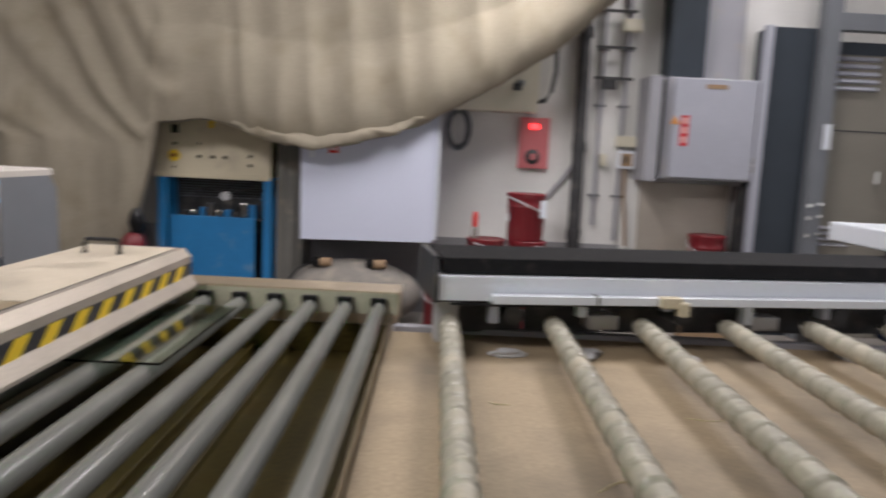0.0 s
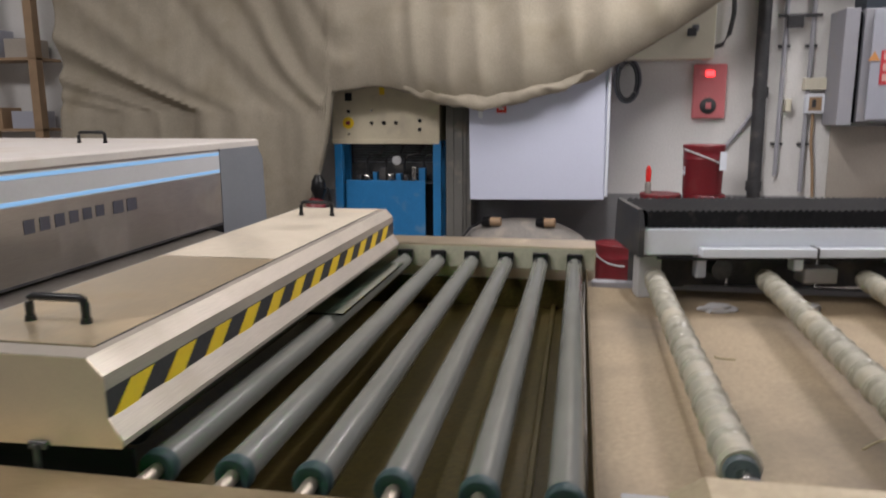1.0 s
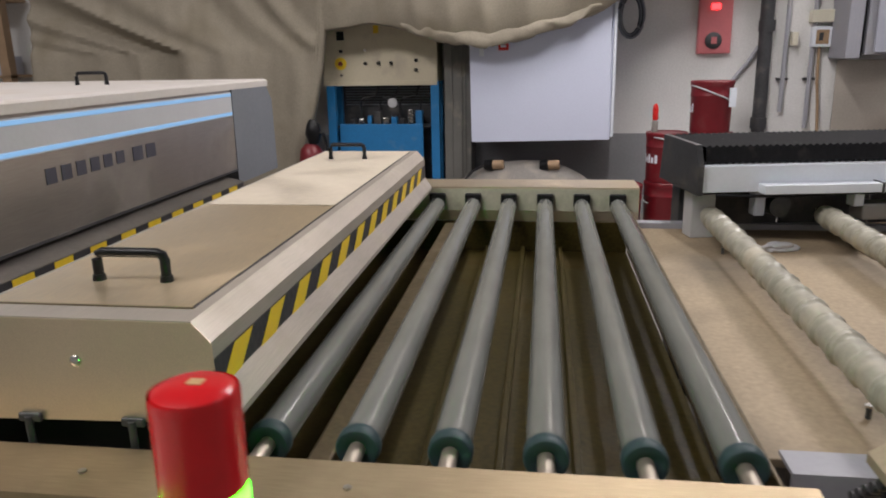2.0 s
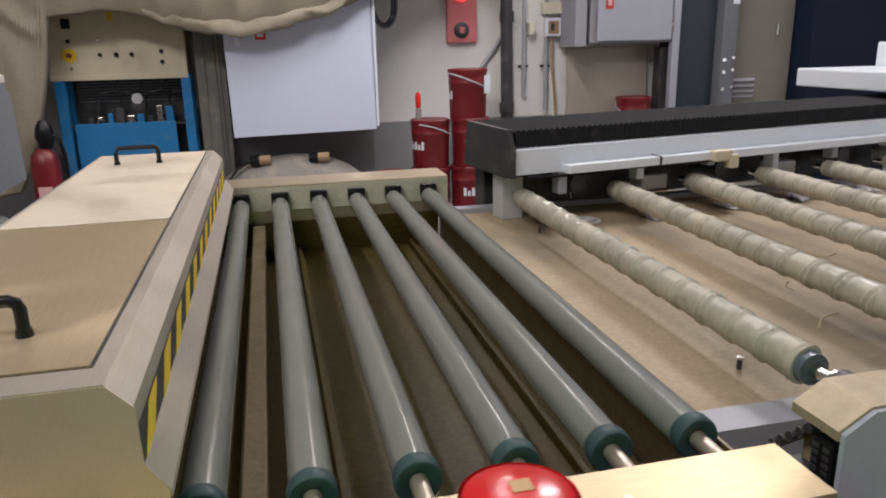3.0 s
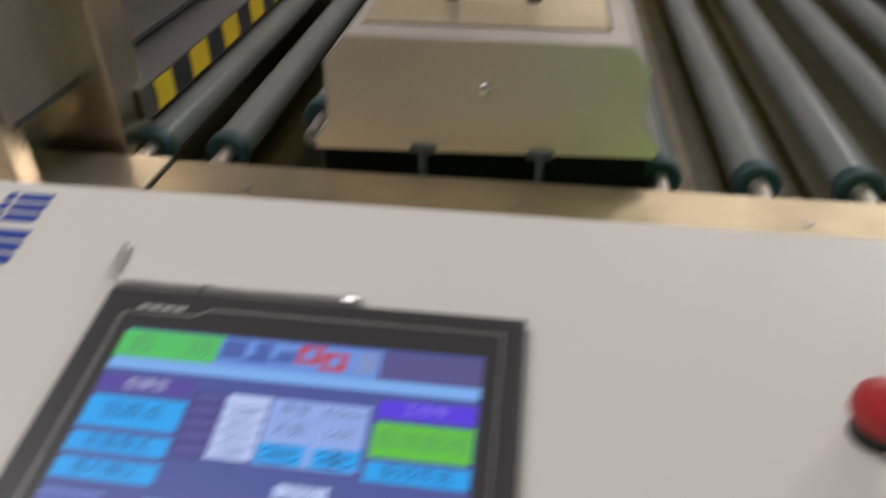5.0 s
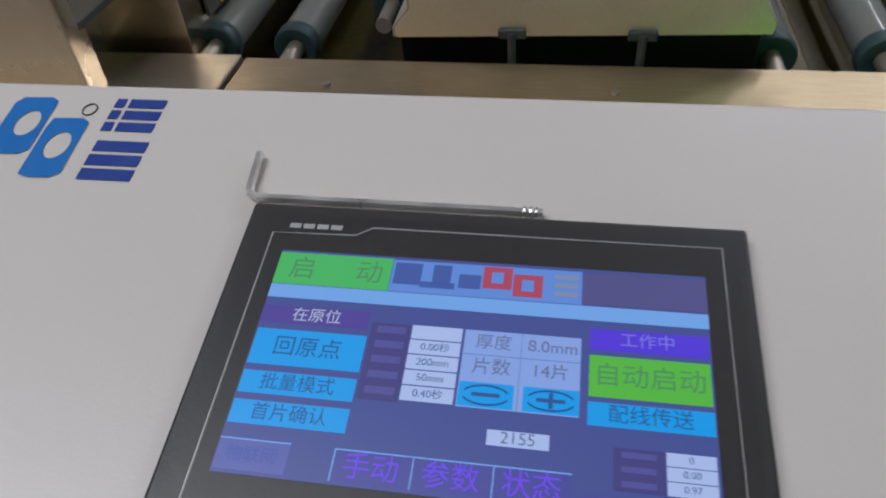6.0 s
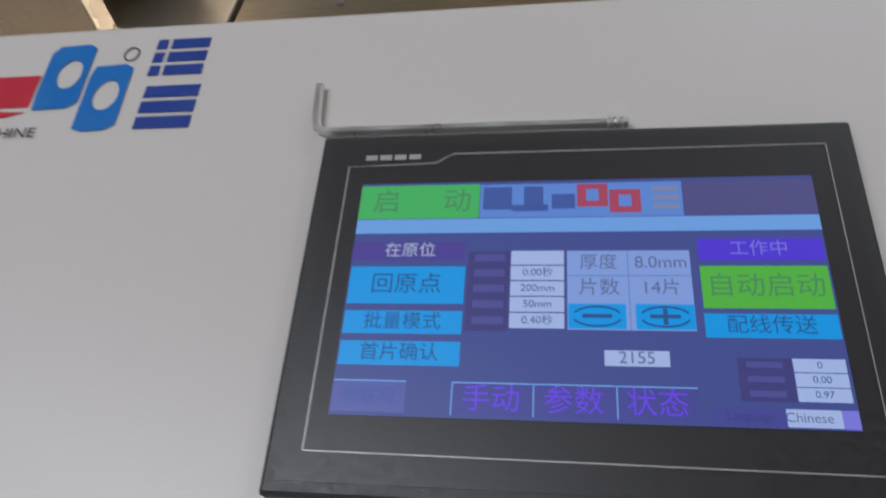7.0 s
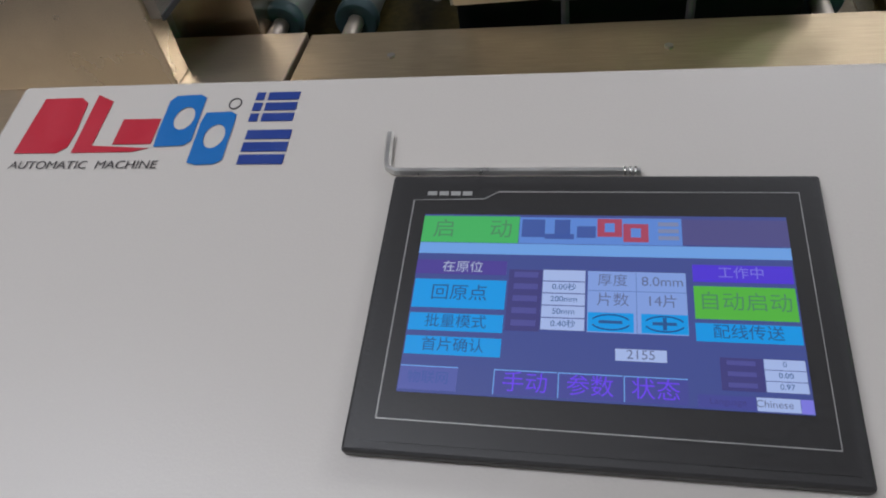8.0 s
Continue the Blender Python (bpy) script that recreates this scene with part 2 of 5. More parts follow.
# ---- mesh helpers ----
def bm_box(bm, x0, x1, y0, y1, z0, z1, bev=0.0):
    r = bmesh.ops.create_cube(bm, size=1.0)
    bmesh.ops.scale(bm, vec=(x1 - x0, y1 - y0, z1 - z0), verts=r["verts"])
    bmesh.ops.translate(bm, vec=((x0 + x1) / 2, (y0 + y1) / 2, (z0 + z1) / 2), verts=r["verts"])
    if bev:
        es = list({e for v in r["verts"] for e in v.link_edges})
        bmesh.ops.bevel(bm, geom=es, offset=bev, segments=2, affect="EDGES", profile=0.5)
    return bm


def bm_cyl(bm, p, q, r0, r1=None, seg=20, caps=True):
    p, q = Vector(p), Vector(q)
    d = q - p
    m = Matrix.Translation((p + q) / 2) @ d.to_track_quat("Z", "Y").to_matrix().to_4x4()
    bmesh.ops.create_cone(bm, cap_ends=caps, segments=seg, radius1=r0, radius2=r0 if r1 is None else r1, depth=d.length, matrix=m)
    return bm


def bm_tube(bm, pts, r, seg=10):
    """A round bar along points."""
    pts = [Vector(p) for p in pts]
    rings = []
    for i, p in enumerate(pts):
        d = (pts[min(i + 1, len(pts) - 1)] - pts[max(i - 1, 0)]).normalized()
        up = Vector((0, 0, 1)) if abs(d.z) < 0.95 else Vector((1, 0, 0))
        a = d.cross(up).normalized()
        b = d.cross(a)
        rings.append([bm.verts.new(p + r * (math.cos(k * math.tau / seg) * a + math.sin(k * math.tau / seg) * b)) for k in range(seg)])
    for u, v in zip(rings, rings[1:]):
        for k in range(seg):
            bm.faces.new((u[k], u[(k + 1) % seg], v[(k + 1) % seg], v[k]))
    bm.faces.new(rings[0][::-1])
    bm.faces.new(rings[-1])
    return bm


def bm_lathe(bm, prof, centre=(0, 0, 0), seg=32):
    """A turned body: profile of (radius, height)."""
    c = Vector(centre)
    rings = [[bm.verts.new(c + Vector((r * math.cos(k * math.tau / seg), r * math.sin(k * math.tau / seg), z))) for k in range(seg)] for r, z in prof]
    for u, v in zip(rings, rings[1:]):
        for k in range(seg):
            bm.faces.new((u[k], u[(k + 1) % seg], v[(k + 1) % seg], v[k]))
    bm.faces.new(rings[0][::-1])
    bm.faces.new(rings[-1])
    return bm


def bm_extrude_y(bm, prof, y0, y1):
    """A closed profile of (x, z), drawn out along y."""
    a = [bm.verts.new((x, y0, z)) for x, z in prof]
    b = [bm.verts.new((x, y1, z)) for x, z in prof]
    for i in range(len(prof)):
        j = (i + 1) % len(prof)
        bm.faces.new((a[i], a[j], b[j], b[i]))
    bm.faces.new(a[::-1])
    bm.faces.new(b)
    return bm


def bm_extrude_x(bm, prof, x0, x1):
    """A closed profile of (y, z), drawn out along x."""
    a = [bm.verts.new((x0, y, z)) for y, z in prof]
    b = [bm.verts.new((x1, y, z)) for y, z in prof]
    for i in range(len(prof)):
        j = (i + 1) % len(prof)
        bm.faces.new((a[i], a[j], b[j], b[i]))
    bm.faces.new(a[::-1])
    bm.faces.new(b)
    return bm


def part(name, bm, material, parent=None, label="", smooth=False):
    bmesh.ops.recalc_face_normals(bm, faces=bm.faces[:])
    me = bpy.data.meshes.new(name)
    bm.to_mesh(me)
    bm.free()
    me.materials.append(material)
    if smooth:
        me.polygons.foreach_set("use_smooth", [True] * len(me.polygons))
        me.set_sharp_from_angle(angle=radians(38))
    ob = new(name, me)
    if parent:
        ob.parent = parent
    if label:
        ob["label"] = label
    return ob


def thing(name, label, category, group="", kind="", at=(0, 0, 0)):
    ob = new(name)
    ob.location = at
    return tagged(ob, label, category, group, kind)


def box(name, x0, x1, y0, y1, z0, z1, material, parent=None, label="", bev=0.003):
    return part(name, bm_box(bmesh.new(), x0, x1, y0, y1, z0, z1, bev), material, parent, label)


def structure(name, x0, x1, y0, y1, z0, z1, material, label=""):
    return tagged(box(name, x0, x1, y0, y1, z0, z1, material, bev=0), label, "", "", "structure")


def B():
    return bmesh.new()


# ---- room ----
WEST, EAST, SOUTH, NORTH, ROOF = -9.0, 9.0, -4.0, 7.65, 6.2
structure("floor", WEST, EAST, SOUTH, NORTH + 0.2, -0.1, 0.0, FLOORM, "dirty grey concrete workshop floor")
structure("wall_north", WEST, EAST, NORTH, NORTH + 0.2, 0, ROOF, WALLM, "dirty white plastered workshop wall")
structure("wall_south", WEST, EAST, SOUTH - 0.2, SOUTH, 0, ROOF, WALLM, "dirty white plastered workshop wall")
structure("wall_west", WEST - 0.2, WEST, SOUTH - 0.2, NORTH + 0.2, 0, ROOF, WALLM, "dirty white plastered workshop wall")
structure("wall_east", EAST, EAST + 0.2, SOUTH - 0.2, NORTH + 0.2, 0, ROOF, WALLM, "dirty white plastered workshop wall")
structure("ceiling", WEST - 0.2, EAST + 0.2, SOUTH - 0.2, NORTH + 0.2, ROOF, ROOF + 0.1, GREYBOX, "grey sheet metal workshop roof")
structure("baseboard", WEST, 3.0, NORTH - 0.012, NORTH, 0, 0.80, SKIRT, "dark grey painted lower wall band")

# ---- roller conveyor ----
ROLL_X = [-0.95, -0.80, -0.66, -0.50, -0.34, -0.17, 0.0, 0.17, 0.34, 0.51, 0.68, 0.845]
ROLL_Z, ROLL_R, Y1 = 0.868, 0.037, 3.66


def roller(x):
    Y0 = 1.60 if -0.7 < x < -0.1 else 1.425
    r = thing("conveyor_roller", "grey rubber covered conveyor roller with teal end ring", "roller", "conveyor rollers", at=(x, 0, ROLL_Z))
    bm = B()
    n = 1
    seg = 40
    rings = []
    for j in range(n + 1):
        y = Y0 + 0.03 + (Y1 - Y0 - 0.03) * j / n
        rad = ROLL_R
        rings.append([bm.verts.new((rad * math.cos(k * math.tau / seg), y, rad * math.sin(k * math.tau / seg))) for k in range(seg)])
    for u, v in zip(rings, rings[1:]):
        for k in range(seg):
            bm.faces.new((u[k], u[(k + 1) % seg], v[(k + 1) % seg], v[k]))
    bm.faces.new(rings[0])
    bm.faces.new(rings[-1])
    part("sleeve", bm, RUBBER, r, smooth=True)
    ring = B()
    prof = [(0.020, Y0 + 0.006), (0.031, Y0), (ROLL_R + 0.001, Y0 + 0.001), (ROLL_R + 0.004, Y0 + 0.006), (ROLL_R + 0.004, Y0 + 0.028), (ROLL_R + 0.001, Y0 + 0.034)]
    bm_lathe(ring, prof, seg=28)
    bmesh.ops.rotate(ring, verts=ring.verts, matrix=Matrix.Rotation(radians(-90), 3, "X"))
    part("end_ring", ring, TEAL, r, "teal rubber end ring", smooth=True)
    part("shaft", bm_cyl(B(), (0, Y0 - 0.08, 0), (0, Y1 + 0.04, 0), 0.0155, seg=14), SHAFT, r, "dull steel shaft", smooth=True)
    return r


rollers = [roller(x) for x in ROLL_X]

conv = thing("roller_conveyor", "stainless steel roller conveyor frame over a muddy pan", "conveyor")
bm = B()
bm_extrude_x(bm, [(1.19, 0.902), (1.333, 0.902), (1.333, 0.885), (1.202, 0.885), (1.202, 0.74), (1.19, 0.74)], -0.85, 0.925)
part("near_rail", bm, NEARM, conv)
for x in (-0.69, -0.25, 0.2, 0.62):
    part("screw", bm_cyl(B(), (x, 1.255, 0.901), (x, 1.255, 0.906), 0.007, seg=6), STEELD, conv)
bm = B()
bm_extrude_x(bm, [(3.70, 0.952), (3.93, 0.952), (3.93, 0.78), (3.918, 0.78), (3.918, 0.94), (3.712, 0.94), (3.712, 0.79), (3.70, 0.79)], -0.62, 0.945)
part("far_rail", bm, STEELN, conv)
part("face_plate", bm_box(B(), -0.615, 0.94, 3.695, 3.699, 0.84, 0.944), PLATE, conv, "greenish cream face plate")
for x in ROLL_X[5:]:
    bm = B()
    bm_box(bm, x - 0.038, x + 0.038, 3.664, 3.694, 0.862, 0.925, 0.006)
    part("bearing_block", bm, BLACK, conv, "black plastic bearing block")
bm = B()
bm_box(bm, 0.900, 0.908, 1.345, 3.70, 0.64, 0.848, 0.002)
part("side_rail", bm, DIRTYRAIL, conv, "mud stained side rail")
bm = B()
bm_box(bm, -1.0, 0.893, 1.345, 3.70, 0.63, 0.645)
part("pan", bm, MUD, conv, "brown muddy drip pan")
box("pan_end", -1.0, 0.893, 3.685, 3.70, 0.645, 0.79, MUD, conv)
for x in (0.24, 0.41, 0.585, 0.75):
    box("pan_rib", x - 0.010, x + 0.010, 1.36, 3.68, 0.645, 0.672, MUD, conv, "mud caked rib", 0.004)
# Black sheet added as the shade below the hood's near end.
box("shade_sheet", -0.60, -0.03, 1.40, 1.41, 0.70, 0.925, BLACK, conv, "black sheet standing in for the shade under the hood")
bm = B()
bm_box(bm, 0.046, 0.098, 1.36, 3.60, 0.765, 0.800, 0.006)
part("inner_bar", bm, DIRTYRAIL, conv, "mud stained bar")
for x in (-0.6, 0.80):
    for y in (1.27, 3.80):
        box("leg", x - 0.04, x + 0.04, y - 0.03, y + 0.03, 0.0, 0.80, STEEL, conv)

# cover hood over the first rollers
hood = thing("steel_hood", "brushed stainless cover hood with hazard stripes and black handles", "machine cover")
HY0, HY1 = 1.36, 3.645
prof = [(-0.089, 1.131), (-0.056, 1.095), (-0.054, 1.008), (-0.022, 0.962), (-0.022, 0.950), (-0.026, 0.950), (-0.026, 0.960),
        (-0.058, 1.006), (-0.564, 1.006), (-0.572, 0.978), (-0.596, 0.944), (-0.598, 0.930), (-0.602, 0.930), (-0.602, 0.946), (-0.575, 0.978), (-0.572, 1.088), (-0.532, 1.131)]
bm = B()
shell_rings = []
for k in range(41):
    y = HY0 + 0.002 + (HY1 - HY0 - 0.004) * k / 40
    # the sheet is a little wavy, with a dent near the far end
    dent = 0.010 * math.exp(-((y - 3.12) / 0.07) ** 2) + 0.0025 * noise.noise(Vector((y * 3, 4, 0)))
    shell_rings.append([bm.verts.new((x - (dent if i == 0 else 0), y, z - (0.4 * dent if i == 0 else 0))) for i, (x, z) in enumerate(prof)])
for u, v in zip(shell_rings, shell_rings[1:]):
    for k in range(len(prof)):
        bm.faces.new((u[k], u[(k + 1) % len(prof)], v[(k + 1) % len(prof)], v[k]))
bm.faces.new(shell_rings[0])
bm.faces.new(shell_rings[-1])
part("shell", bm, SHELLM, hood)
for y0, y1 in ((HY0, HY0 + 0.002), (HY1 - 0.002, HY1)):
    end = [(-0.087, 1.129), (-0.054, 1.094), (-0.052, 1.008), (-0.024, 0.962), (-0.026, 0.945), (-0.596, 0.930), (-0.598, 0.946), (-0.571, 0.978), (-0.568, 1.086), (-0.530, 1.129)]
    part("end_plate", bm_extrude_y(B(), end, y0, y1), ENDM, hood)
for y0, y1 in ((1.428, 2.338), (2.346, 3.615)):
    bm = B()
    bm_box(bm, -0.518, -0.118, y0, y1, 1.1308, 1.1335)
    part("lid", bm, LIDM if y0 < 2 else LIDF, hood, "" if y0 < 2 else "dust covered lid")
    bm = B()
    bm_box(bm, -0.1178, -0.1128, y0, y1, 1.1306, 1.1322)
    part("lid_gap", bm, DARK, hood, "dark seam beside the lid")
    part("lid_seal", bm_box(B(), -0.518, -0.1128, y0 - 0.005, y0, 1.1305, 1.1330), DIRTYRAIL, hood, "brown seam in front of the lid")


def handle(parent, cx, cy, z, half, h, along="x", r=0.0085):
    bm = B()
    pts = [(-half, 0, 0), (-half, 0, h * 0.75), (-half + 0.004, 0, h * 0.92), (-half + 0.014, 0, h), (half - 0.014, 0, h), (half - 0.004, 0, h * 0.92), (half, 0, h * 0.75), (half, 0, 0)]
    if along == "y":
        pts = [(0, x, zz) for x, _, zz in pts]
    bm_tube(bm, [(cx + a, cy + b, z + c) for a, b, c in pts], r, 12)
    hd = part("handle", bm, BLACK, parent, "black plastic grab handle", smooth=True)
    for sgn in (-1, 1):
        o = (sgn * half, 0) if along == "x" else (0, sgn * half)
        part("foot", bm_cyl(B(), (cx + o[0], cy + o[1], z), (cx + o[0], cy + o[1], z + 0.012), r * 1.35, r * 1.2, 12), BLACK, hd, smooth=True)
    return hd


handle(hood, -0.312, 1.572, 1.1335, 0.072, 0.058, r=0.0100)
handle(hood, -0.343, 3.35, 1.1335, 0.075, 0.062)
part("tape", bm_box(B(), -0.0542, -0.0528, HY0 + 0.002, HY1, 1.000, 1.064), BLKTAPE, hood, "black hazard tape")
for i in range(12):
    y = 1.376 + 0.1835 * i
    bm = B()
    a, b, sl = y, y + 0.085, 0.07
    vs = [bm.verts.new((xx, yy, zz)) for xx in (-0.0530, -0.0518) for yy, zz in ((a, 1.0), (b, 1.0), (min(b + sl, HY1), 1.062), (a + sl, 1.062))]
    for q in ((0, 1, 2, 3), (4, 5, 6, 7), (0, 1, 5, 4), (1, 2, 6, 5), (2, 3, 7, 6), (3, 0, 4, 7)):
        bm.faces.new([vs[k] for k in q])
    part("hazard_stripe", bm, YELLOW, hood, "yellow hazard stripe")
bm = B()
bm_lathe(bm, [(0.011, 0), (0.011, 0.003), (0.006, 0.008), (0.0, 0.009)], seg=16)
bmesh.ops.rotate(bm, verts=bm.verts, matrix=Matrix.Rotation(radians(90), 3, "X"))
bmesh.ops.translate(bm, verts=bm.verts, vec=(-0.308, HY0, 1.052))
part("end_knob", bm, METAL, hood, "bright steel lock knob", smooth=True)
for x in (-0.41, -0.212):
    part("support", bm_cyl(B(), (x, 1.350, 0.80), (x, 1.350, 0.945), 0.007, seg=10), DARK, hood)
    bm = B()
    bm_box(bm, x - 0.022, x + 0.022, HY0 - 0.010, HY0, 0.933, 0.950, 0.004)
    part("clip", bm, DARK, hood, "bent steel clip")
for x in (-0.50, -0.10):
    box("foot_plate", x - 0.02, x + 0.02, 3.645, 3.70, 0.94, 0.955, STEEL, hood)

# glass on the rollers
glass = thing("glass_sheet", "clear greenish float glass sheet lying on the rollers", "glass", at=(-0.07, 2.95, 0.9055))
part("pane", bm_box(B(), -0.30, 0.30, -0.45, 0.45, 0, 0.008, 0.001), GLASSM, glass)

# ---- glass washing machine ----
washer = thing("glass_washing_machine", "steel glass washing machine with blue light strips and hazard tape", "machine")
WX = -1.03
bm = B()
bm_extrude_y(bm, [(WX, 1.02), (WX, 1.285), (WX - 0.004, 1.285), (WX - 0.004, 1.42), (-3.4, 1.42), (-3.4, 0.25), (WX - 0.1, 0.25), (WX - 0.1, 1.02)], 1.2, 3.765)
part("body", bm, STEELD, washer, "dark brushed steel casing")
bm = B()
bm_extrude_y(bm, [(WX + 0.004, 1.416), (WX + 0.004, 1.446), (WX - 0.012, 1.455), (-3.4, 1.455), (-3.4, 1.416)], 1.18, 4.25)
part("top", bm, DUSTYTOP, washer, "dusty pale top plate")
part("light_panel", bm_box(B(), WX - 0.003, WX + 0.001, 1.2, 3.76, 1.29, 1.405), PALE, washer, "pale translucent light panel")
for z in (1.302, 1.392):
    part("light_strip", bm_box(B(), WX - 0.002, WX + 0.004, 1.2, 3.755, z - 0.0075, z + 0.0075, 0.002), LED, washer, "glowing blue light strip")
bm = B()
pr = [(3.765, 0.95), (3.765, 1.416), (4.23, 1.416), (4.30, 1.34), (4.32, 0.95)]
bm_extrude_x(bm, pr, -3.4, WX + 0.003)
part("end_cover", bm, GREYM, washer, "blue grey painted end cover")
part("seam", bm_box(B(), WX - 0.001, WX + 0.003, 1.2, 3.765, 1.016, 1.026), DARK, washer)
bm = B()
bm_extrude_y(bm, [(-0.962, 0.917), (-0.956, 0.917), (-0.956, 0.980), (WX - 0.05, 1.010), (WX - 0.05, 1.004), (-0.962, 0.976)], 1.45, 3.66)
part("lip", bm, LIPM, washer)
part("tape", bm_box(B(), -0.9560, -0.9545, 1.50, 3.64, 0.920, 0.977), BLKTAPE, washer, "black hazard tape")
for i in range(12):
    y = 1.527 + 0.181 * i - 0.045
    bm = B()
    bm_box(bm, -0.9546, -0.9530, max(y, 1.5), y + 0.09, 0.9205, 0.9765)
    part("hazard_stripe", bm, YELLOW, washer, "yellow hazard stripe")
# name plate as plain bars
for i in range(6):
    y = 2.33 + 0.078 * i
    bm = B()
    bm_box(bm, WX - 0.001, WX + 0.002, y, y + 0.052, 1.19 + 0.002 * i, 1.24 + 0.001 * i)
    part("lettering_bar", bm, LETTER, washer, "dark grey lettering bar")
for i in range(2):
    y = 2.83 + 0.095 * i
    bm = B()
    bm_box(bm, WX - 0.001, WX + 0.002, y, y + 0.07, 1.195, 1.248)
    part("lettering_bar", bm, LETTER, washer, "dark grey lettering bar")
handle(washer, -1.62, 3.55, 1.455, 0.075, 0.055)
handle(washer, -1.62, 2.45, 1.455, 0.075, 0.055)
handle(washer, -2.35, 3.3, 1.455, 0.075, 0.055)
box("near_frame", -3.4, -0.862, 1.0, 1.345, 0.70, 0.902, STEELN, washer)
box("near_side", -3.4, WX - 0.02, 1.19, 1.24, 0.902, 1.416, STEEL, washer)
box("front_post", -1.6, -0.966, 1.375, 1.485, 0.64, 1.30, STEEL, washer)
box("channel_floor", -1.13, -1.0, 1.345, 3.76, 0.60, 0.64, MUD, washer)
for y in (1.1, 3.9):
    for x in (-1.25, -3.2):
        box("leg", x - 0.05, x + 0.05, y - 0.05, y + 0.05, 0.0, 0.96 if y > 2 else 0.72, DARK, washer)

# ---- wrapped roller table ----
table = thing("transfer_table", "dusty tan transfer table with a grey steel edge", "table")
bm = B()
bm_box(bm, 0.912, 4.8, 1.62, 3.60, 0.765, 0.785, 0.003)
part("board", bm, BOARD, table, "dusty tan board")
bm = B()
bm_extrude_x(bm, [(1.535, 0.805), (1.62, 0.805), (1.62, 0.797), (1.543, 0.797), (1.543, 0.70), (1.535, 0.70)], 0.96, 4.8)
part("near_edge", bm, GREYBOX, table, "grey steel edge angle")
bm = B()
bm_box(bm, 0.93, 4.8, 3.60, 3.66, 0.70, 0.81, 0.004)
part("far_edge", bm, GREYBOX, table)
for x in (1.2, 2.9, 4.6):
    for y in (1.66, 3.56):
        box("leg", x - 0.04, x + 0.04, y - 0.04, y + 0.04, 0.0, 0.765, DARK, table)


def wrapped_mesh():
    """A roller wound with film: slack bulges between pairs of tight ridges."""
    bm = B()
    seg, n, y0, y1, pitch = 24, 330, 1.575, 3.35, 0.112
    rings = []
    for j in range(n + 1):
        y = y0 + (y1 - y0) * j / n
        ring = []
        for k in range(seg):
            a = k * math.tau / seg
            wob = 0.10 * noise.noise(Vector((y * 3.1, 0, 1))) + 0.06 * noise.noise(Vector((math.cos(a), math.sin(a), y * 9)))
            ph = (y / pitch - 0.12 * math.cos(a + 0.6) + wob) % 1.0
            rad = 0.0385 + 0.0035 * math.sin(math.pi * ph) ** 0.7
            for c, hgt, wd in ((0.10, 0.0066, 0.04), (0.27, 0.0046, 0.04)):
                rad += hgt * math.exp(-((ph - c) / wd) ** 2)
            rad += 0.0016 * noise.noise(Vector((math.cos(a) * 2, y * 22, math.sin(a) * 2)))
            ring.append(bm.verts.new((rad * math.cos(a), y, rad * math.sin(a))))
        rings.append(ring)
    for u, v in zip(rings, rings[1:]):
        for k in range(seg):
            bm.faces.new((u[k], u[(k + 1) % seg], v[(k + 1) % seg], v[k]))
    bm.faces.new(rings[0])
    bm.faces.new(rings[-1])
    return bm


wr = thing("wrapped_roller", "grey roller wound with translucent greenish strip", "roller", "wrapped rollers", at=(1.185, 0, 0.90))
part("winding", wrapped_mesh(), ROPE, wr, smooth=True)
part("end_ring", bm_cyl(B(), (0, 1.555, 0), (0, 1.59, 0), 0.034, 0.037, 24), CAPM, wr, "blue grey end cap", smooth=True)
part("shaft", bm_cyl(B(), (0, 1.47, 0), (0, 3.44, 0), 0.014, seg=14), METAL, wr, "steel shaft", smooth=True)
for i in range(1, 8):
    copy_thing(wr, pose(1.185 + 0.412 * i, 0.045 * i, 0.90, 0, 47 * i, -0.9))
bearing = thing("bearing_stand", "tan cast bearing block with a chain drive", "bearing", "bearing stands")
bm = B()
bm_extrude_y(bm, [(-0.155, 0.918), (-0.095, 0.956), (0.26, 0.956), (0.285, 0.94), (0.285, 0.80), (-0.12, 0.80), (-0.12, 0.900), (-0.155, 0.900)], 1.312, 1.425)
part("block", bm, BRASS, bearing, "worn tan sheet cover")
bm = B()
bm_extrude_y(bm, [(-0.150, 0.914), (-0.094, 0.951), (0.255, 0.951), (0.280, 0.938), (0.280, 0.66), (-0.150, 0.66)], 1.302, 1.312)
part("front_plate", bm, GREYL, bearing, "pale grey front plate")
part("drive_cover", bm_box(B(), -0.145, 0.02, 1.315, 1.44, 0.72, 0.80, 0.008), DARK, bearing, "greasy black drive housing")
part("socket", bm_box(B(), -0.150, -0.12, 1.325, 1.375, 0.81, 0.88, 0.004), BLACK, bearing, "black socket")
for k in range(8):
    yy, zz = 1.3375 + 0.025 * (k % 2), 0.822 + 0.015 * (k // 2)
    part("pin", bm_box(B(), -0.1525, -0.149, yy - 0.007, yy + 0.007, zz - 0.004, zz + 0.004), DARK, bearing)
for k in range(9):
    zz = 0.885 - 0.010 * k
    part("chain_link", bm_cyl(B(), (-0.150 + 0.004 * (k % 2), 1.385 + 0.011 * k, zz), (-0.122, 1.385 + 0.011 * k, zz), 0.009, seg=10), METAL if k % 2 else DARK, bearing)
part("coupling", bm_cyl(B(), (0, 1.425, 0.90), (0, 1.50, 0.90), 0.026, seg=20), METAL, bearing, "steel shaft coupling", smooth=True)
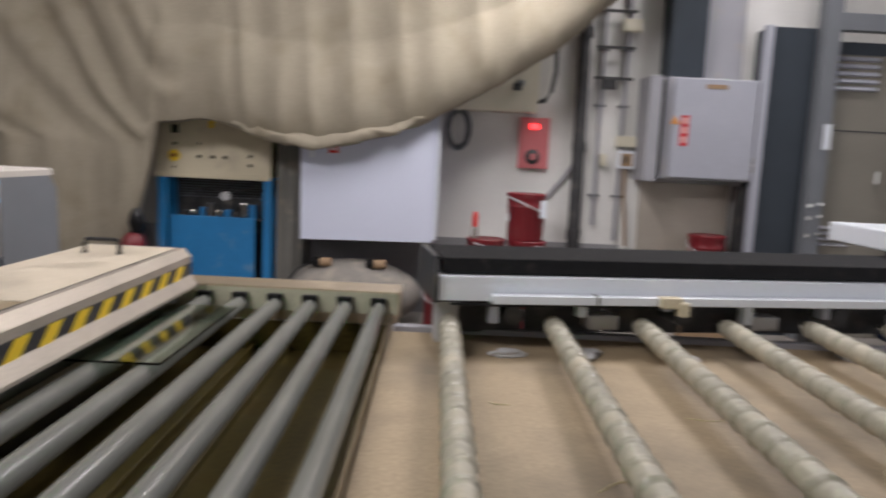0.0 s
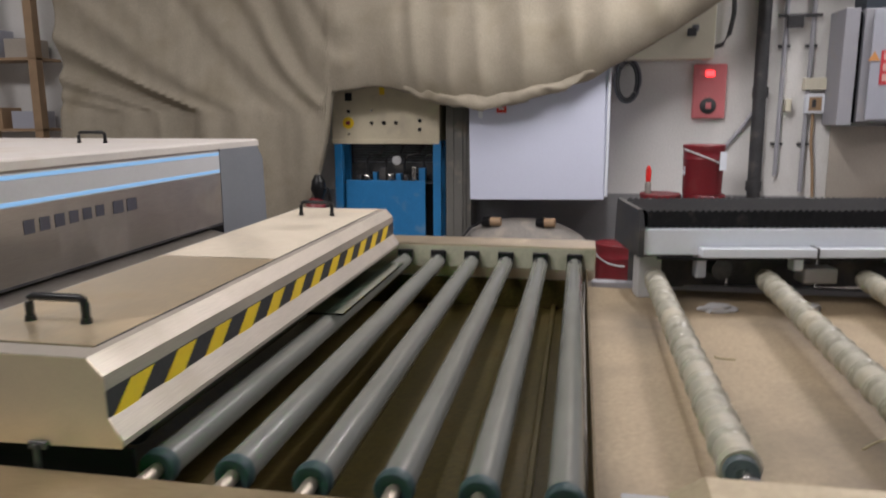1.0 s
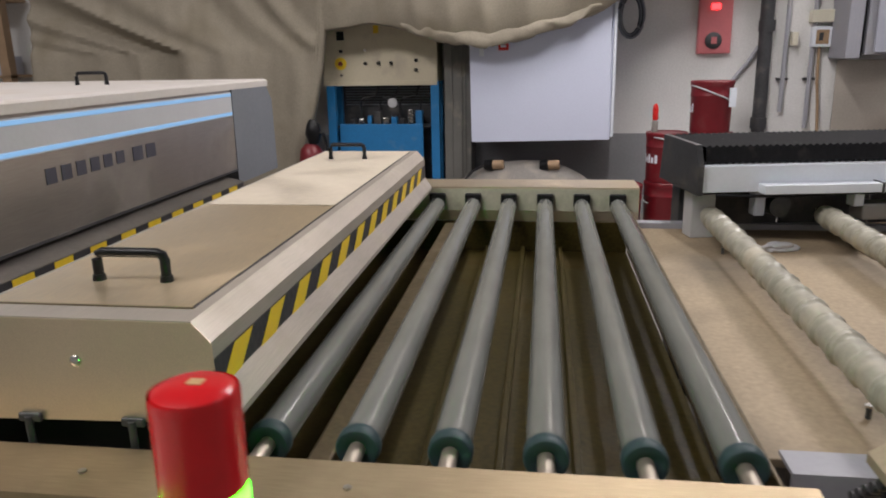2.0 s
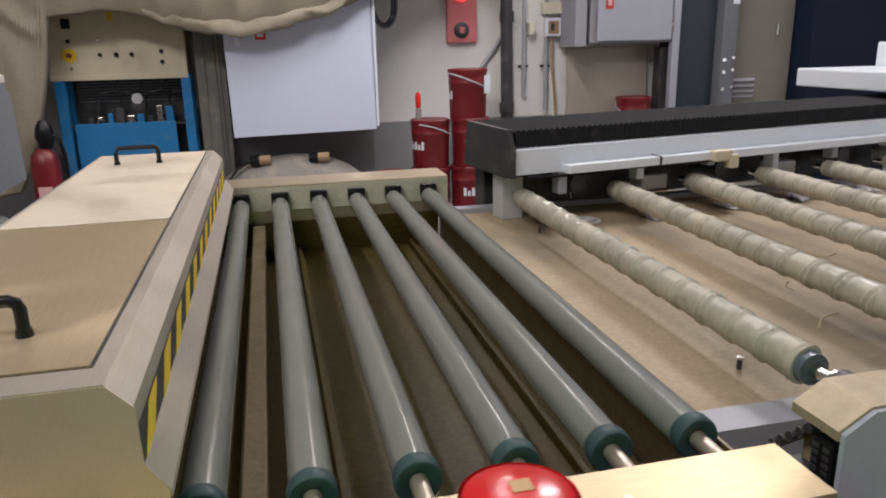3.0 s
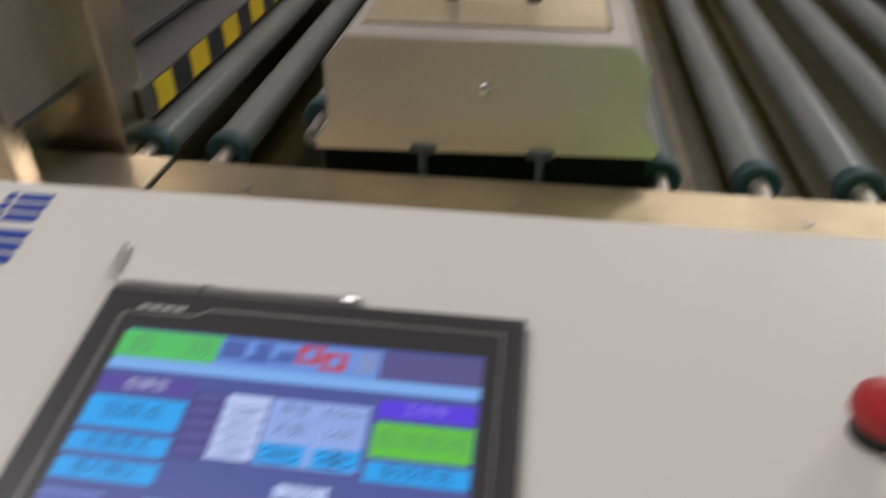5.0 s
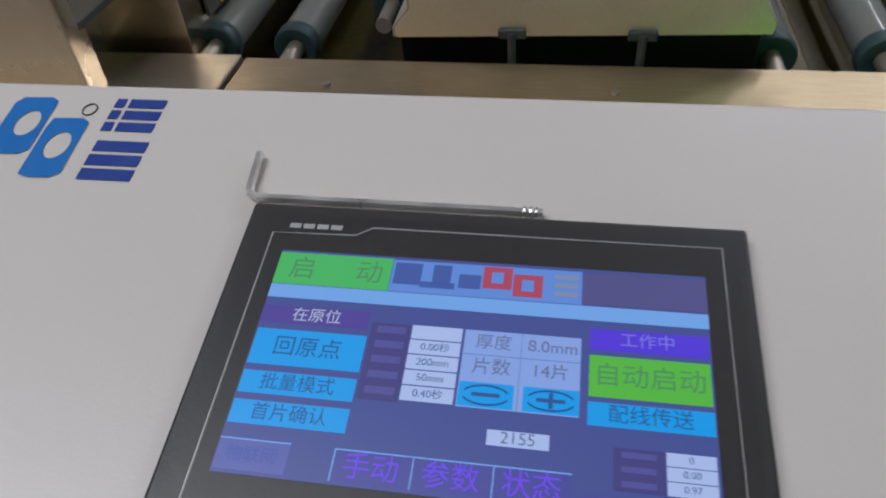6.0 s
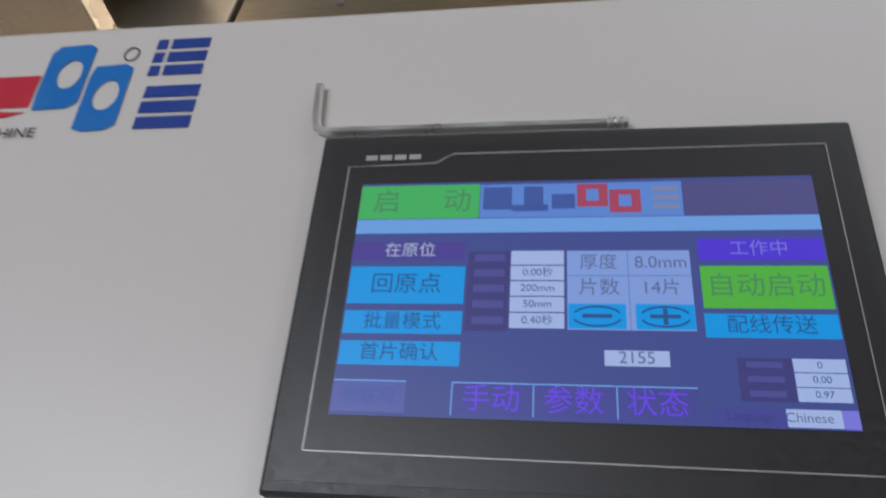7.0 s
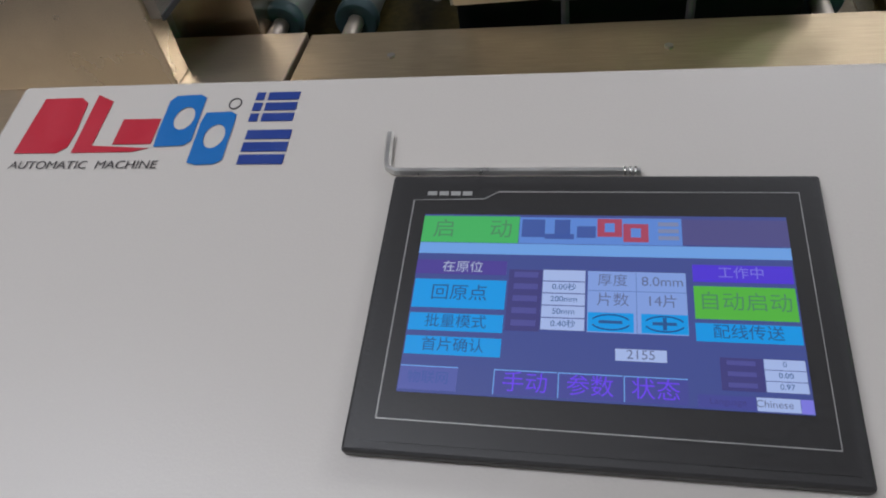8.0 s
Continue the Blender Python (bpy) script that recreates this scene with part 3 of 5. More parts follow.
part("collar", bm_cyl(B(), (0, 1.465, 0.90), (0, 1.485, 0.90), 0.033, seg=20), DARK, bearing, smooth=True)
box("post", -0.05, 0.1, 1.33, 1.43, 0.0, 0.80, DARK, bearing)
bearing.location = (1.185, 0, 0)
for i in range(1, 4):
    copy_thing(bearing, pose(1.185 + 0.824 * i, 0, 0))

# offcuts of winding strip left on the board
STRIP = mat("pale_yellow_strip", (0.55, 0.48, 0.28), 0.4, 0.0, 0.1, 20)
for cx, cy, a, ln in ((1.62, 2.02, 0.5, 0.16), (1.72, 2.30, 1.1, 0.10), (2.05, 2.55, 0.1, 0.14), (1.35, 2.62, -0.6, 0.07), (2.42, 2.15, 0.8, 0.15)):
    pts = []
    for k in range(9):
        u = (k / 8 - 0.5) * ln
        v = 0.012 * math.sin(k * 0.6 + cx * 7)
        pts.append((cx + u * math.cos(a) - v * math.sin(a), cy + u * math.sin(a) + v * math.cos(a), 0.7868))
    st = thing("loose_strip", "short pale yellow plastic strip lying on the dusty board", "plastic strip", "strips on the board")
    part("strip", bm_tube(B(), pts, 0.0022, 6), STRIP, st, smooth=True)

# pegs and crumpled film left on the board
for cx, cy in ((1.205, 3.17), (1.200, 1.81)):
    pg = thing("steel_peg", "short dark steel peg standing on the board", "peg", "pegs on the board")
    part("pin", bm_cyl(B(), (cx, cy, 0.785), (cx, cy, 0.812), 0.006, seg=12), DARK, pg, smooth=True)
    part("head", bm_cyl(B(), (cx, cy, 0.812), (cx, cy, 0.817), 0.009, seg=12), METAL, pg, smooth=True)
for cx, cy, w_, a in ((1.44, 3.24, 0.075, 0.3), (1.80, 3.30, 0.095, 1.2), (2.22, 3.32, 0.085, 2.2), (2.66, 3.42, 0.10, 0.7), (3.05, 3.46, 0.08, 1.7)):
    bm = B()
    bmesh.ops.create_icosphere(bm, subdivisions=3, radius=1.0)
    for v in bm.verts:
        k = 1 + 0.55 * noise.noise(v.co * 1.7 + Vector((cx * 9, 0, 0))) + 0.22 * noise.noise(v.co * 5 + Vector((0, cy * 7, 0)))
        px, py = v.co.x * w_ * k, v.co.y * w_ * 0.5 * k
        v.co = Vector((cx + px * math.cos(a) - py * math.sin(a), cy + px * math.sin(a) + py * math.cos(a), 0.784 + max(0.0, 0.022 * (v.co.z * k + 0.5))))
    fs = thing("film_scrap", "crumpled pale plastic film scrap on the board", "plastic film", "film scraps on the board")
    part("film", bm, PALE, fs)

# white beam with bellows at the table's far side
beam = thing("gantry_beam", "white steel beam with a black bellows cover", "machine beam")
bm = B()
bm_extrude_x(bm, [(3.28, 1.008), (3.28, 1.112), (3.286, 1.118), (3.36, 1.118), (3.36, 1.008)], 1.13, 6.2)
part("white_rail", bm, WHITE, beam, "white painted steel rail")
bm = B()
bm_box(bm, 1.36, 6.2, 3.215, 3.278, 1.006, 1.043, 0.003)
part("lower_rail", bm, WHITE, beam, "white cable duct")
bm = B()
bm_box(bm, 1.14, 6.2, 3.38, 3.73, 0.98, 1.125, 0.004)
part("bed", bm, BLACK, beam, "black beam bed")
NB = 370
bm = B()
vsa = []
for i in range(NB + 1):
    x = 1.15 + 0.0136 * i
    up = 0.009 if i % 2 else 0.0
    vsa.append([bm.verts.new((x, y, z + (up if k in (1, 2) else up * 0.5))) for k, (y, z) in enumerate(((3.30, 1.120), (3.31, 1.186), (3.69, 1.196), (3.71, 1.120)))])
for u, v in zip(vsa, vsa[1:]):
    for k in range(3):
        bm.faces.new((u[k], u[k + 1], v[k + 1], v[k]))
part("bellows", bm, BRUSH, beam, "black folded bellows cover")
bm = B()
bm_extrude_x(bm, [(3.26, 1.0), (3.26, 1.115), (3.30, 1.198), (3.69, 1.203), (3.73, 1.0)], 1.105, 1.128)
part("end_plate", bm, DARK, beam, "dark steel end plate")
part("joint_clip", bm_box(B(), 1.83, 1.836, 3.208, 3.282, 1.002, 1.047), DARK, beam)
bm = B()
bm_box(bm, 2.12, 2.22, 3.18, 3.24, 1.0, 1.05, 0.008)
bm_box(bm, 2.20, 2.25, 3.17, 3.22, 0.965, 1.03, 0.008)
part("cable_clamp", bm, CREAM, beam, "cream plastic cable clamp")
for i in range(8):
    x = 1.39 + 0.412 * i
    bm = B()
    bm_box(bm, x - 0.022, x + 0.022, 3.31, 3.37, 0.90 + 0.03 * (i % 3), 1.008, 0.006)
    part("bracket", bm, (GREYL, WHITE)[i % 2], beam, "white bracket")
    box("back_plate", x - 0.2, x + 0.2, 3.56, 3.58, 0.80, 0.99, DARK, beam)
    if i % 2 == 0:
        part("motor", bm_cyl(B(), (x + 0.10, 3.34, 0.93), (x + 0.10, 3.52, 0.93), 0.045, seg=18), DARK, beam, "small black drive motor", smooth=True)
    else:
        part("tray", bm_box(B(), x + 0.05, x + 0.2, 3.36, 3.46, 0.86, 0.93, 0.01), PALE, beam)
box("pedestal", 1.15, 1.25, 3.42, 3.52, 0.786, 0.98, PALE, beam, "pale grey pedestal")
for x in (1.25, 3.3, 5.4):
    box("leg", x - 0.06, x + 0.06, 3.69, 3.79, 0.0, 0.98, DARK, beam)
bm = B()
pts = [(1.18, 3.25, 1.0), (1.32, 3.27, 0.992), (1.5, 3.29, 0.985), (1.75, 3.26, 0.998), (1.95, 3.28, 0.985), (2.15, 3.23, 1.0)]
bm_tube(bm, pts, 0.006, 8)
part("hose", bm, BLACK, beam, "black hose", smooth=True)
for ch in beam.children:
    ch.data.transform(Matrix.Translation((1.13, 3.28, 0)) @ Matrix.Rotation(radians(9.5), 4, "Z") @ Matrix.Translation((-1.13, -3.28, 0)))
head_box = thing("gantry_carriage", "white steel carriage standing on the bellows beam", "machine carriage")
box("plate", 3.50, 4.7, 3.86, 4.6, 1.235, 1.345, WHITE, head_box, bev=0.01)
box("column", 4.0, 4.6, 4.1, 4.5, 1.345, 1.5, WHITE, head_box, bev=0.01)

# ---- canvas sheet hung over the rear line ----
EDGE = [(-6.0, 0.35), (-2.2, 0.38), (-1.85, 0.42), (-1.72, 0.72), (-1.61, 1.05), (-1.52, 1.40), (-1.46, 1.79), (-1.0, 1.84), (-0.74, 1.785), (-0.42, 1.68), (0.0, 1.645), (0.35, 1.70), (0.61, 1.77), (1.0, 1.915), (1.65, 2.29), (2.12, 2.60), (2.64, 3.08), (3.3, 3.7)]


def edge_z(x):
    for (a, za), (b, zb) in zip(EDGE, EDGE[1:]):
        if a <= x <= b:
            u = (x - a) / (b - a)
            return za + (zb - za) * u
    return EDGE[-1][1]


sheet = thing("canvas_sheet", "dusty beige canvas sheet hanging in folds from the roof", "tarpaulin")
bm = B()
NX, NZ = 340, 120
SX0, SX1 = -4.3, 3.25
grid = []
for i in range(NX + 1):
    x = SX0 + (SX1 - SX0) * i / NX
    z0 = edge_z(x) + 0.022 * noise.noise(Vector((x * 5, 0, 3)))
    w = min(1.0, max(0.0, (x + 1.7) / 1.3))
    w = w * w * (3 - 2 * w)
    col = []
    for j in range(NZ + 1):
        t = j / NZ
        zz = z0 + (4.2 - z0) * t ** 1.3
        # broad upright folds over the rack, and folds that fan out from the gathered corner
        drift = x + 0.10 * (zz - 1.6)
        n1 = noise.noise(Vector((drift * 1.5, zz * 0.30, 5)))
        crease = 1 - 3.0 * math.sqrt(0.004 + noise.noise(Vector((drift * 2.6 + 0.6 * n1, zz * 0.22, 9))) ** 2)
        over = 0.9 * n1 + 0.55 * crease + 0.16 * noise.noise(Vector((drift * 7, zz * 1.4, 2)))
        dx_, dz_ = -1.30 - x, zz - 1.62
        ang = 0.85 * math.log((max(dz_, 0) + 0.30) / (dx_ * dx_ + 0.30))
        m1 = noise.noise(Vector((ang * 1.4, math.hypot(dx_, dz_) * 0.35, 15)))
        swag = 1 - 2.4 * math.sqrt(0.030 + noise.noise(Vector((ang * 2.6 + 0.5 * m1, math.hypot(dx_, dz_) * 0.25, 19))) ** 2)
        fan = 0.8 * m1 + 0.8 * swag + 0.12 * noise.noise(Vector((x * 8, zz * 3, 7)))
        fold = fan * (1 - w) + over * w
        amp = (0.05 + 0.075 * min(1, math.hypot(dx_, dz_))) * (1 - w) + 0.060 * w
        y = 6.86 - amp * fold * (0.45 + 0.55 * min(1, t * 6)) - 0.12 * math.sin(min(1, t * 2.2) * math.pi) * (0.3 + 0.7 * w)
        if j == 0:
            y += 0.10
            zz += 0.030
        elif j == 1:
            y += 0.04
            zz += 0.004
        elif j == 2:
            y += 0.012
        col.append(bm.verts.new((x, y, zz)))
    grid.append(col)
for u, v in zip(grid, grid[1:]):
    for k in range(NZ):
        bm.faces.new((u[k], u[k + 1], v[k + 1], v[k]))
sh = part("cloth", bm, CANVAS, sheet, smooth=True)
sh.modifiers.new("thick", "SOLIDIFY").thickness = 0.004
# a second roll of the cloth along the lower hem
bm = B()
pts = []
for i in range(60):
    x = -0.78 + 1.75 * i / 59
    pts.append((x, 6.80 - 0.05 * math.sin(i / 59 * math.pi), edge_z(x) + 0.045 + 0.012 * noise.noise(Vector((x * 5, 2, 0)))))
bm_tube(bm, pts, 0.05, 16)
for v in bm.verts:
    taper = math.sin(min(1, max(0, (v.co.x + 0.8) / 1.8)) * math.pi) ** 0.5
    zc = edge_z(v.co.x) + 0.045
    v.co.z = zc + (v.co.z - zc) * (0.1 + 1.05 * taper)
    v.co.y = 6.84 + (v.co.y - 6.84) * (0.1 + 0.9 * taper)
    v.co += Vector((0, 0.05 * noise.noise(v.co * Vector((4, 9, 9))) + 0.02 * noise.noise(v.co * 17), 0.03 * noise.noise(v.co * 5 + Vector((3, 0, 0))) + 0.014 * noise.noise(v.co * 19)))
part("hem", bm, CANVAS, sheet, "rolled hem", smooth=True)
box("hanging_bar", -4.4, 3.3, 6.82, 6.88, 4.19, 4.25, DARK, sheet)
for x in (-4, 0, 3):
    part("hanger", bm_cyl(B(), (x, 6.85, 4.25), (x, 6.85, ROOF), 0.012, seg=8), DARK, sheet)

# Unseen housings added above the two tube-shaped lamps.
for x, y, z, half in ((1.0, 4.6, 4.60, 0.82), (1.6, 6.1, 3.80, 0.70)):
    tl = thing("added_tube_light", "long unseen tube light housing added on two rods", "lamp", "tube lights")
    box("housing", x - 0.07, x + 0.07, y - half, y + half, z, z + 0.06, WHITE, tl)
    for side in (-0.6, 0.6):
        part("rod", bm_cyl(B(), (x, y + side * half, z + 0.06), (x, y + side * half, ROOF), 0.006, seg=8), METAL, tl)

# ---- control rack under the sheet ----
rack = thing("control_rack", "cream control box on a blue steel pump frame", "machine")
bm = B()
bm_box(bm, -1.605, -0.498, 7.25, 7.60, 1.33, 1.95, 0.012)
box_ = part("control_box", bm, CREAM, rack, "cream painted control box")
part("rim", bm_box(B(), -1.60, -0.50, 7.235, 7.25, 1.30, 1.345, 0.004), CREAM, rack)


def knob(parent, x, z, y, r, d, m, label="", nm="push_button"):
    return part(nm, bm_cyl(B(), (x, y, z), (x, y - d, z), r, r * 0.85, 16), m, parent, label, smooth=True)


part("display", bm_box(B(), -1.455, -1.385, 7.238, 7.252, 1.72, 1.80, 0.003), BLACK, box_, "small dark display")
sq = part("switch_plate", bm_cyl(B(), (-1.427, 7.25, 1.507), (-1.427, 7.243, 1.507), 0.058, seg=24), YELLOW, box_, "yellow emergency switch plate", smooth=True)
knob(sq, -1.427, 1.507, 7.243, 0.022, 0.03, REDP, "red emergency button")
for x, z, r in ((-1.187, 1.507, 0.018), (-1.06, 1.507, 0.02), (-0.938, 1.507, 0.018), (-0.698, 1.528, 0.018), (-0.699, 1.441, 0.018), (-1.42, 1.62, 0.018), (-1.184, 1.628, 0.013), (-1.42, 1.40, 0.014)):
    knob(box_, x, z, 7.25, r, 0.022, BLACK if r > 0.014 else METAL, "black push button")
part("label_plate", bm_box(B(), -1.10, -1.05, 7.246, 7.252, 1.78, 1.85), YELLOW, box_, "yellow warning label")
for x0, x1 in ((-1.58, -1.50), (-0.565, -0.485)):
    box("post", x0, x1, 7.24, 7.32, 0.0, 1.33, BLUE, rack)
    box("rear_post", x0, x1, 7.5, 7.58, 0.0, 1.33, BLUE, rack)
box("front_panel", -1.47, -0.65, 7.26, 7.28, 0.12, 0.935, BLUE, rack)
box("back_panel", -1.5, -0.565, 7.55, 7.57, 0.1, 1.33, DARK, rack)
box("shelf", -1.50, -0.565, 7.30, 7.55, 0.90, 0.915, DARK, rack)
part("gauge", bm_cyl(B(), (-0.95, 7.33, 1.134), (-0.95, 7.30, 1.134), 0.045, seg=24), PALE, rack, "white pressure gauge", smooth=True)
rr = random.Random(4)
for i in range(9):
    x = -1.36 + 0.082 * i
    w, h = rr.uniform(0.02, 0.036), rr.uniform(0.05, 0.16)
    part("valve", bm_box(B(), x - w, x + w, 7.36, 7.44, 0.915, 0.915 + h, 0.006), (DARK, METAL, BLUE)[i % 3], rack)
for i in range(4):
    x = -1.3 + 0.2 * i
    bm = B()
    bm_tube(bm, [(x, 7.45, 0.93), (x, 7.44, 1.12), (x + 0.04, 7.42, 1.18), (x + 0.16, 7.42, 1.2), (x + 0.2, 7.45, 1.3)], 0.012, 8)
    part("pipe", bm, DARK, rack, smooth=True)
for i in range(8):
    part("louvre", bm_box(B(), -1.47, -0.6, 7.53, 7.545, 1.10 + 0.026 * i, 1.113 + 0.026 * i), GREYM, rack)
locker = thing("narrow_locker", "narrow grey green steel locker", "locker")
bm = B()
bm_box(bm, -0.43, -0.18, 7.22, 7.62, 0.0, 1.95, 0.006)
part("body", bm, LOCK, locker)
for x in (-0.36, -0.27, -0.235):
    part("rib", bm_box(B(), x - 0.008, x + 0.008, 7.205, 7.22, 0.05, 1.9, 0.003), LOCK, locker)

# ---- lavender cabinet on the wall ----
cab = thing("wall_cabinet", "pale lavender steel cabinet with a red label hung on the wall", "cabinet")
box("body", -0.12, 1.118, 7.0, NORTH, 0.835, 2.25, LAVENDER, cab, bev=0.006)
door = box("door", -0.152, 1.085, 6.965, 6.985, 0.795, 2.28, LAVENDER, cab, bev=0.004)
door.rotation_euler = (0, radians(-0.9), 0)
door.location = (0.012, 0, 0.0)
part("side_strip", bm_box(B(), 1.09, 1.112, 6.962, 7.0, 0.842, 2.24, 0.002), WHITE, cab, "white edge strip")
lb = part("label", bm_box(B(), 0.105, 0.195, 6.959, 6.964, 1.60, 1.69), REDB, door, "red warning label")
part("label_bar", bm_box(B(), 0.125, 0.175, 6.957, 6.959, 1.625, 1.645), WHITE, lb)
part("label_mark", bm_box(B(), 0.14, 0.16, 6.957, 6.959, 1.65, 1.675), WHITE, lb)
part("latch", bm_box(B(), -0.065, -0.025, 6.955, 6.964, 1.555, 1.655, 0.004), WHITE, door, "white latch")

# ---- dusty tank with two valves under the cabinet ----
tank = thing("dust_tank", "dusty grey domed tank with two black valves", "tank")
bm = B()
bmesh.ops.create_uvsphere(bm, u_segments=40, v_segments=20, radius=1.0)
for v in bm.verts:
    v.co = Vector((0.33 + 0.66 * v.co.x, 7.15 + 0.33 * v.co.y, 0.27 + 0.33 * max(v.co.z, -0.8)))
    v.co += 0.012 * noise.noise_vector(v.co * 5)
part("body", bm, SACK, tank, smooth=True)
for x in (0.04, 0.55):
    bm = B()
    bm_cyl(bm, (x - 0.07, 7.02, 0.575), (x + 0.0, 7.0, 0.58), 0.048, 0.055, 16)
    vb = part("valve", bm, BLACK, tank, "black valve cap", smooth=True)
    part("stub", bm_cyl(B(), (x, 7.0, 0.58), (x + 0.10, 6.99, 0.585), 0.042, seg=16), TAN, vb, "tan stub", smooth=True)
bm = B()
bm_tube(bm, [(-0.05, 7.02, 0.57), (-0.15, 6.98, 0.52), (-0.25, 6.95, 0.40), (-0.33, 6.95, 0.2), (-0.36, 6.95, 0.02)], 0.012, 8)
part("hose", bm, BLACK, tank, "black hose", smooth=True)

# ---- oil pails ----
PAIL_H, PAIL_R = 0.445, 0.178


def pail_meshes():
    body = B()
    bm_lathe(body, [(PAIL_R * 0.93, 0), (PAIL_R * 0.94, 0.01), (PAIL_R * 0.97, 0.30), (PAIL_R, 0.31), (PAIL_R, 0.318), (PAIL_R * 0.98, 0.325), (PAIL_R * 0.985, 0.39), (PAIL_R * 1.0, 0.395), (PAIL_R, 0.405), (PAIL_R * 0.985, 0.41)], seg=36)
    lid = B()
    bm_lathe(lid, [(PAIL_R * 1.02, 0.405), (PAIL_R * 1.03, 0.43), (PAIL_R * 1.0, 0.437), (PAIL_R * 0.94, 0.437), (PAIL_R * 0.92, 0.43), (0.01, 0.43)], seg=36)
    bail = B()
    pts = [(PAIL_R * 1.02 * math.sin(a + 1.75), -PAIL_R * 1.02 * math.cos(a + 1.75), 0.325 - 0.075 * math.sin(a)) for a in [radians(d) for d in range(-85, 86, 10)]]
    bm_tube(bail, pts, 0.0065, 8)
    return body, lid, bail


pb, pl, pw = pail_meshes()
pail = thing("oil_pail", "dark red oil pail with a white mark", "pail", "oil pails", at=(1.955, 7.0, 0))
part("body", pb, REDP, pail, smooth=True)
part("lid", pl, REDP, pail, smooth=True)
part("bail", pw, PALE, pail, "pale plastic wire handle", smooth=True)
# the maker's name as plain white bars wrapped on the front
for i in range(5):
    a0 = radians(-34 + 13 * i)
    bm = B()
    rr0 = PAIL_R * 0.965
    cols = [(rr0 * math.sin(a0 + radians(k * 3)), -rr0 * math.cos(a0 + radians(k * 3))) for k in range(4)]
    h = 0.075 if i in (0, 2, 4) else 0.05
    lo = [bm.verts.new((x, y, 0.17)) for x, y in cols]
    hi = [bm.verts.new((x * 1.004, y * 1.004, 0.17 + h)) for x, y in cols]
    for k in range(3):
        bm.faces.new((lo[k], lo[k + 1], hi[k + 1], hi[k]))
    p = part("mark", bm, WHITE, pail, "white printed bar")
    p.modifiers.new("thick", "SOLIDIFY").thickness = 0.0015
for m in (pose(1.965, 7.0, 0.44, 0, 0, 4), pose(1.945, 7.0, 0.88, 0, 0, -96), pose(1.59, 7.02, 0, 0, 0, 120), pose(1.59, 7.02, 0.44, 0, 0, -60), pose(1.2, 6.85, 0, 0, 0, 200), pose(3.8, 7.35, 0.10, 0, 0, 160), pose(3.8, 7.35, 0.54, 0, 0, 170)):
    copy_thing(pail, m)
pal = thing("wooden_pallet", "dusty wooden pallet under two pails", "pallet")
for i in range(5):
    box("slat", 3.5 + 0.125 * i, 3.6 + 0.125 * i, 7.1, 7.6, 0.075, 0.1, TAN, pal)
for y in (7.12, 7.35, 7.55):
    box("runner", 3.5, 4.1, y - 0.03, y + 0.03, 0.0, 0.075, TAN, pal)
part_label = thing("pail_tag", "white paper label on the upper pail", "label")
box("paper", 2.06, 2.115, 6.845, 6.865, 1.10, 1.26, WHITE, part_label)
bottle = thing("spray_bottle", "small red and white spray bottle on a pail", "bottle", at=(1.475, 6.98, 0.878))
bm = B()
bm_lathe(bm, [(0.026, 0), (0.028, 0.01), (0.028, 0.09), (0.02, 0.105)], seg=18)
part("body", bm, SACK, bottle, "dusty grey lower body", smooth=True)
bm = B()
bm_lathe(bm, [(0.021, 0.105), (0.024, 0.12), (0.026, 0.20), (0.018, 0.235), (0.006, 0.25)], seg=18)
part("cap", bm, REDB, bottle, "red cap", smooth=True)
ext = thing("fire_extinguisher", "red fire extinguisher with a black valve head", "extinguisher", at=(-1.60, 6.72, 0))
bm = B()
bm_lathe(bm, [(0.10, 0), (0.108, 0.02), (0.108, 0.68), (0.095, 0.76), (0.05, 0.81)], seg=24)
part("cylinder", bm, REDP, ext, smooth=True)
bm = B()
bm_lathe(bm, [(0.045, 0.81), (0.05, 0.83), (0.075, 0.90), (0.06, 0.98), (0.03, 1.03)], (0.03, 0, 0), 18)
part("valve_head", bm, BLACK, ext, "black valve head", smooth=True)
part("label", bm_box(B(), -0.05, 0.05, -0.112, -0.104, 0.42, 0.52), PINKW, ext, "pale label")
bm = B()
bm_tube(bm, [(0.05, 0, 0.93), (0.13, -0.02, 0.90), (0.16, -0.02, 0.75), (0.15, 0, 0.4)], 0.014, 8)
part("hose", bm, BLACK, ext, "black hose", smooth=True)

# ---- wall fittings ----
wb = thing("cream_switch_box", "cream wall switch box with a dark plug", "electrical box")
box("body", 1.217, 2.05, 7.42, NORTH, 2.085, 2.75, CREAMW, wb, bev=0.01)
part("plug", bm_box(B(), 1.80, 1.88, 7.38, 7.42, 2.29, 2.36, 0.01), DARK, wb, "dark plug")
part("socket", bm_box(B(), 1.84, 1.90, 7.395, 7.42, 2.33, 2.39, 0.008), GREYM, wb)
bm = B()
bm_tube(bm, [(2.05, 7.6, 2.2), (2.14, 7.58, 2.22), (2.2, 7.58, 2.32), (2.23, 7.58, 2.5), (2.22, 7.58, 2.8), (2.21, 7.58, 3.4)], 0.022, 8)
part("cable", bm, DARK, wb, "dark cable", smooth=True)
coil = thing("cable_coil", "dark cable coil hanging on a hook", "cable")
for i in range(4):
    bm = B()
    bm_tube(bm, [(1.29 + (0.085 + 0.012 * i) * math.sin(a), 7.60 - 0.02 * i, 1.90 + (0.17 + 0.012 * i) * math.cos(a)) for a in [k * math.tau / 24 for k in range(25)]], 0.011, 8)
    part("turn", bm, GREYM if i % 2 else DARK, coil, smooth=True)
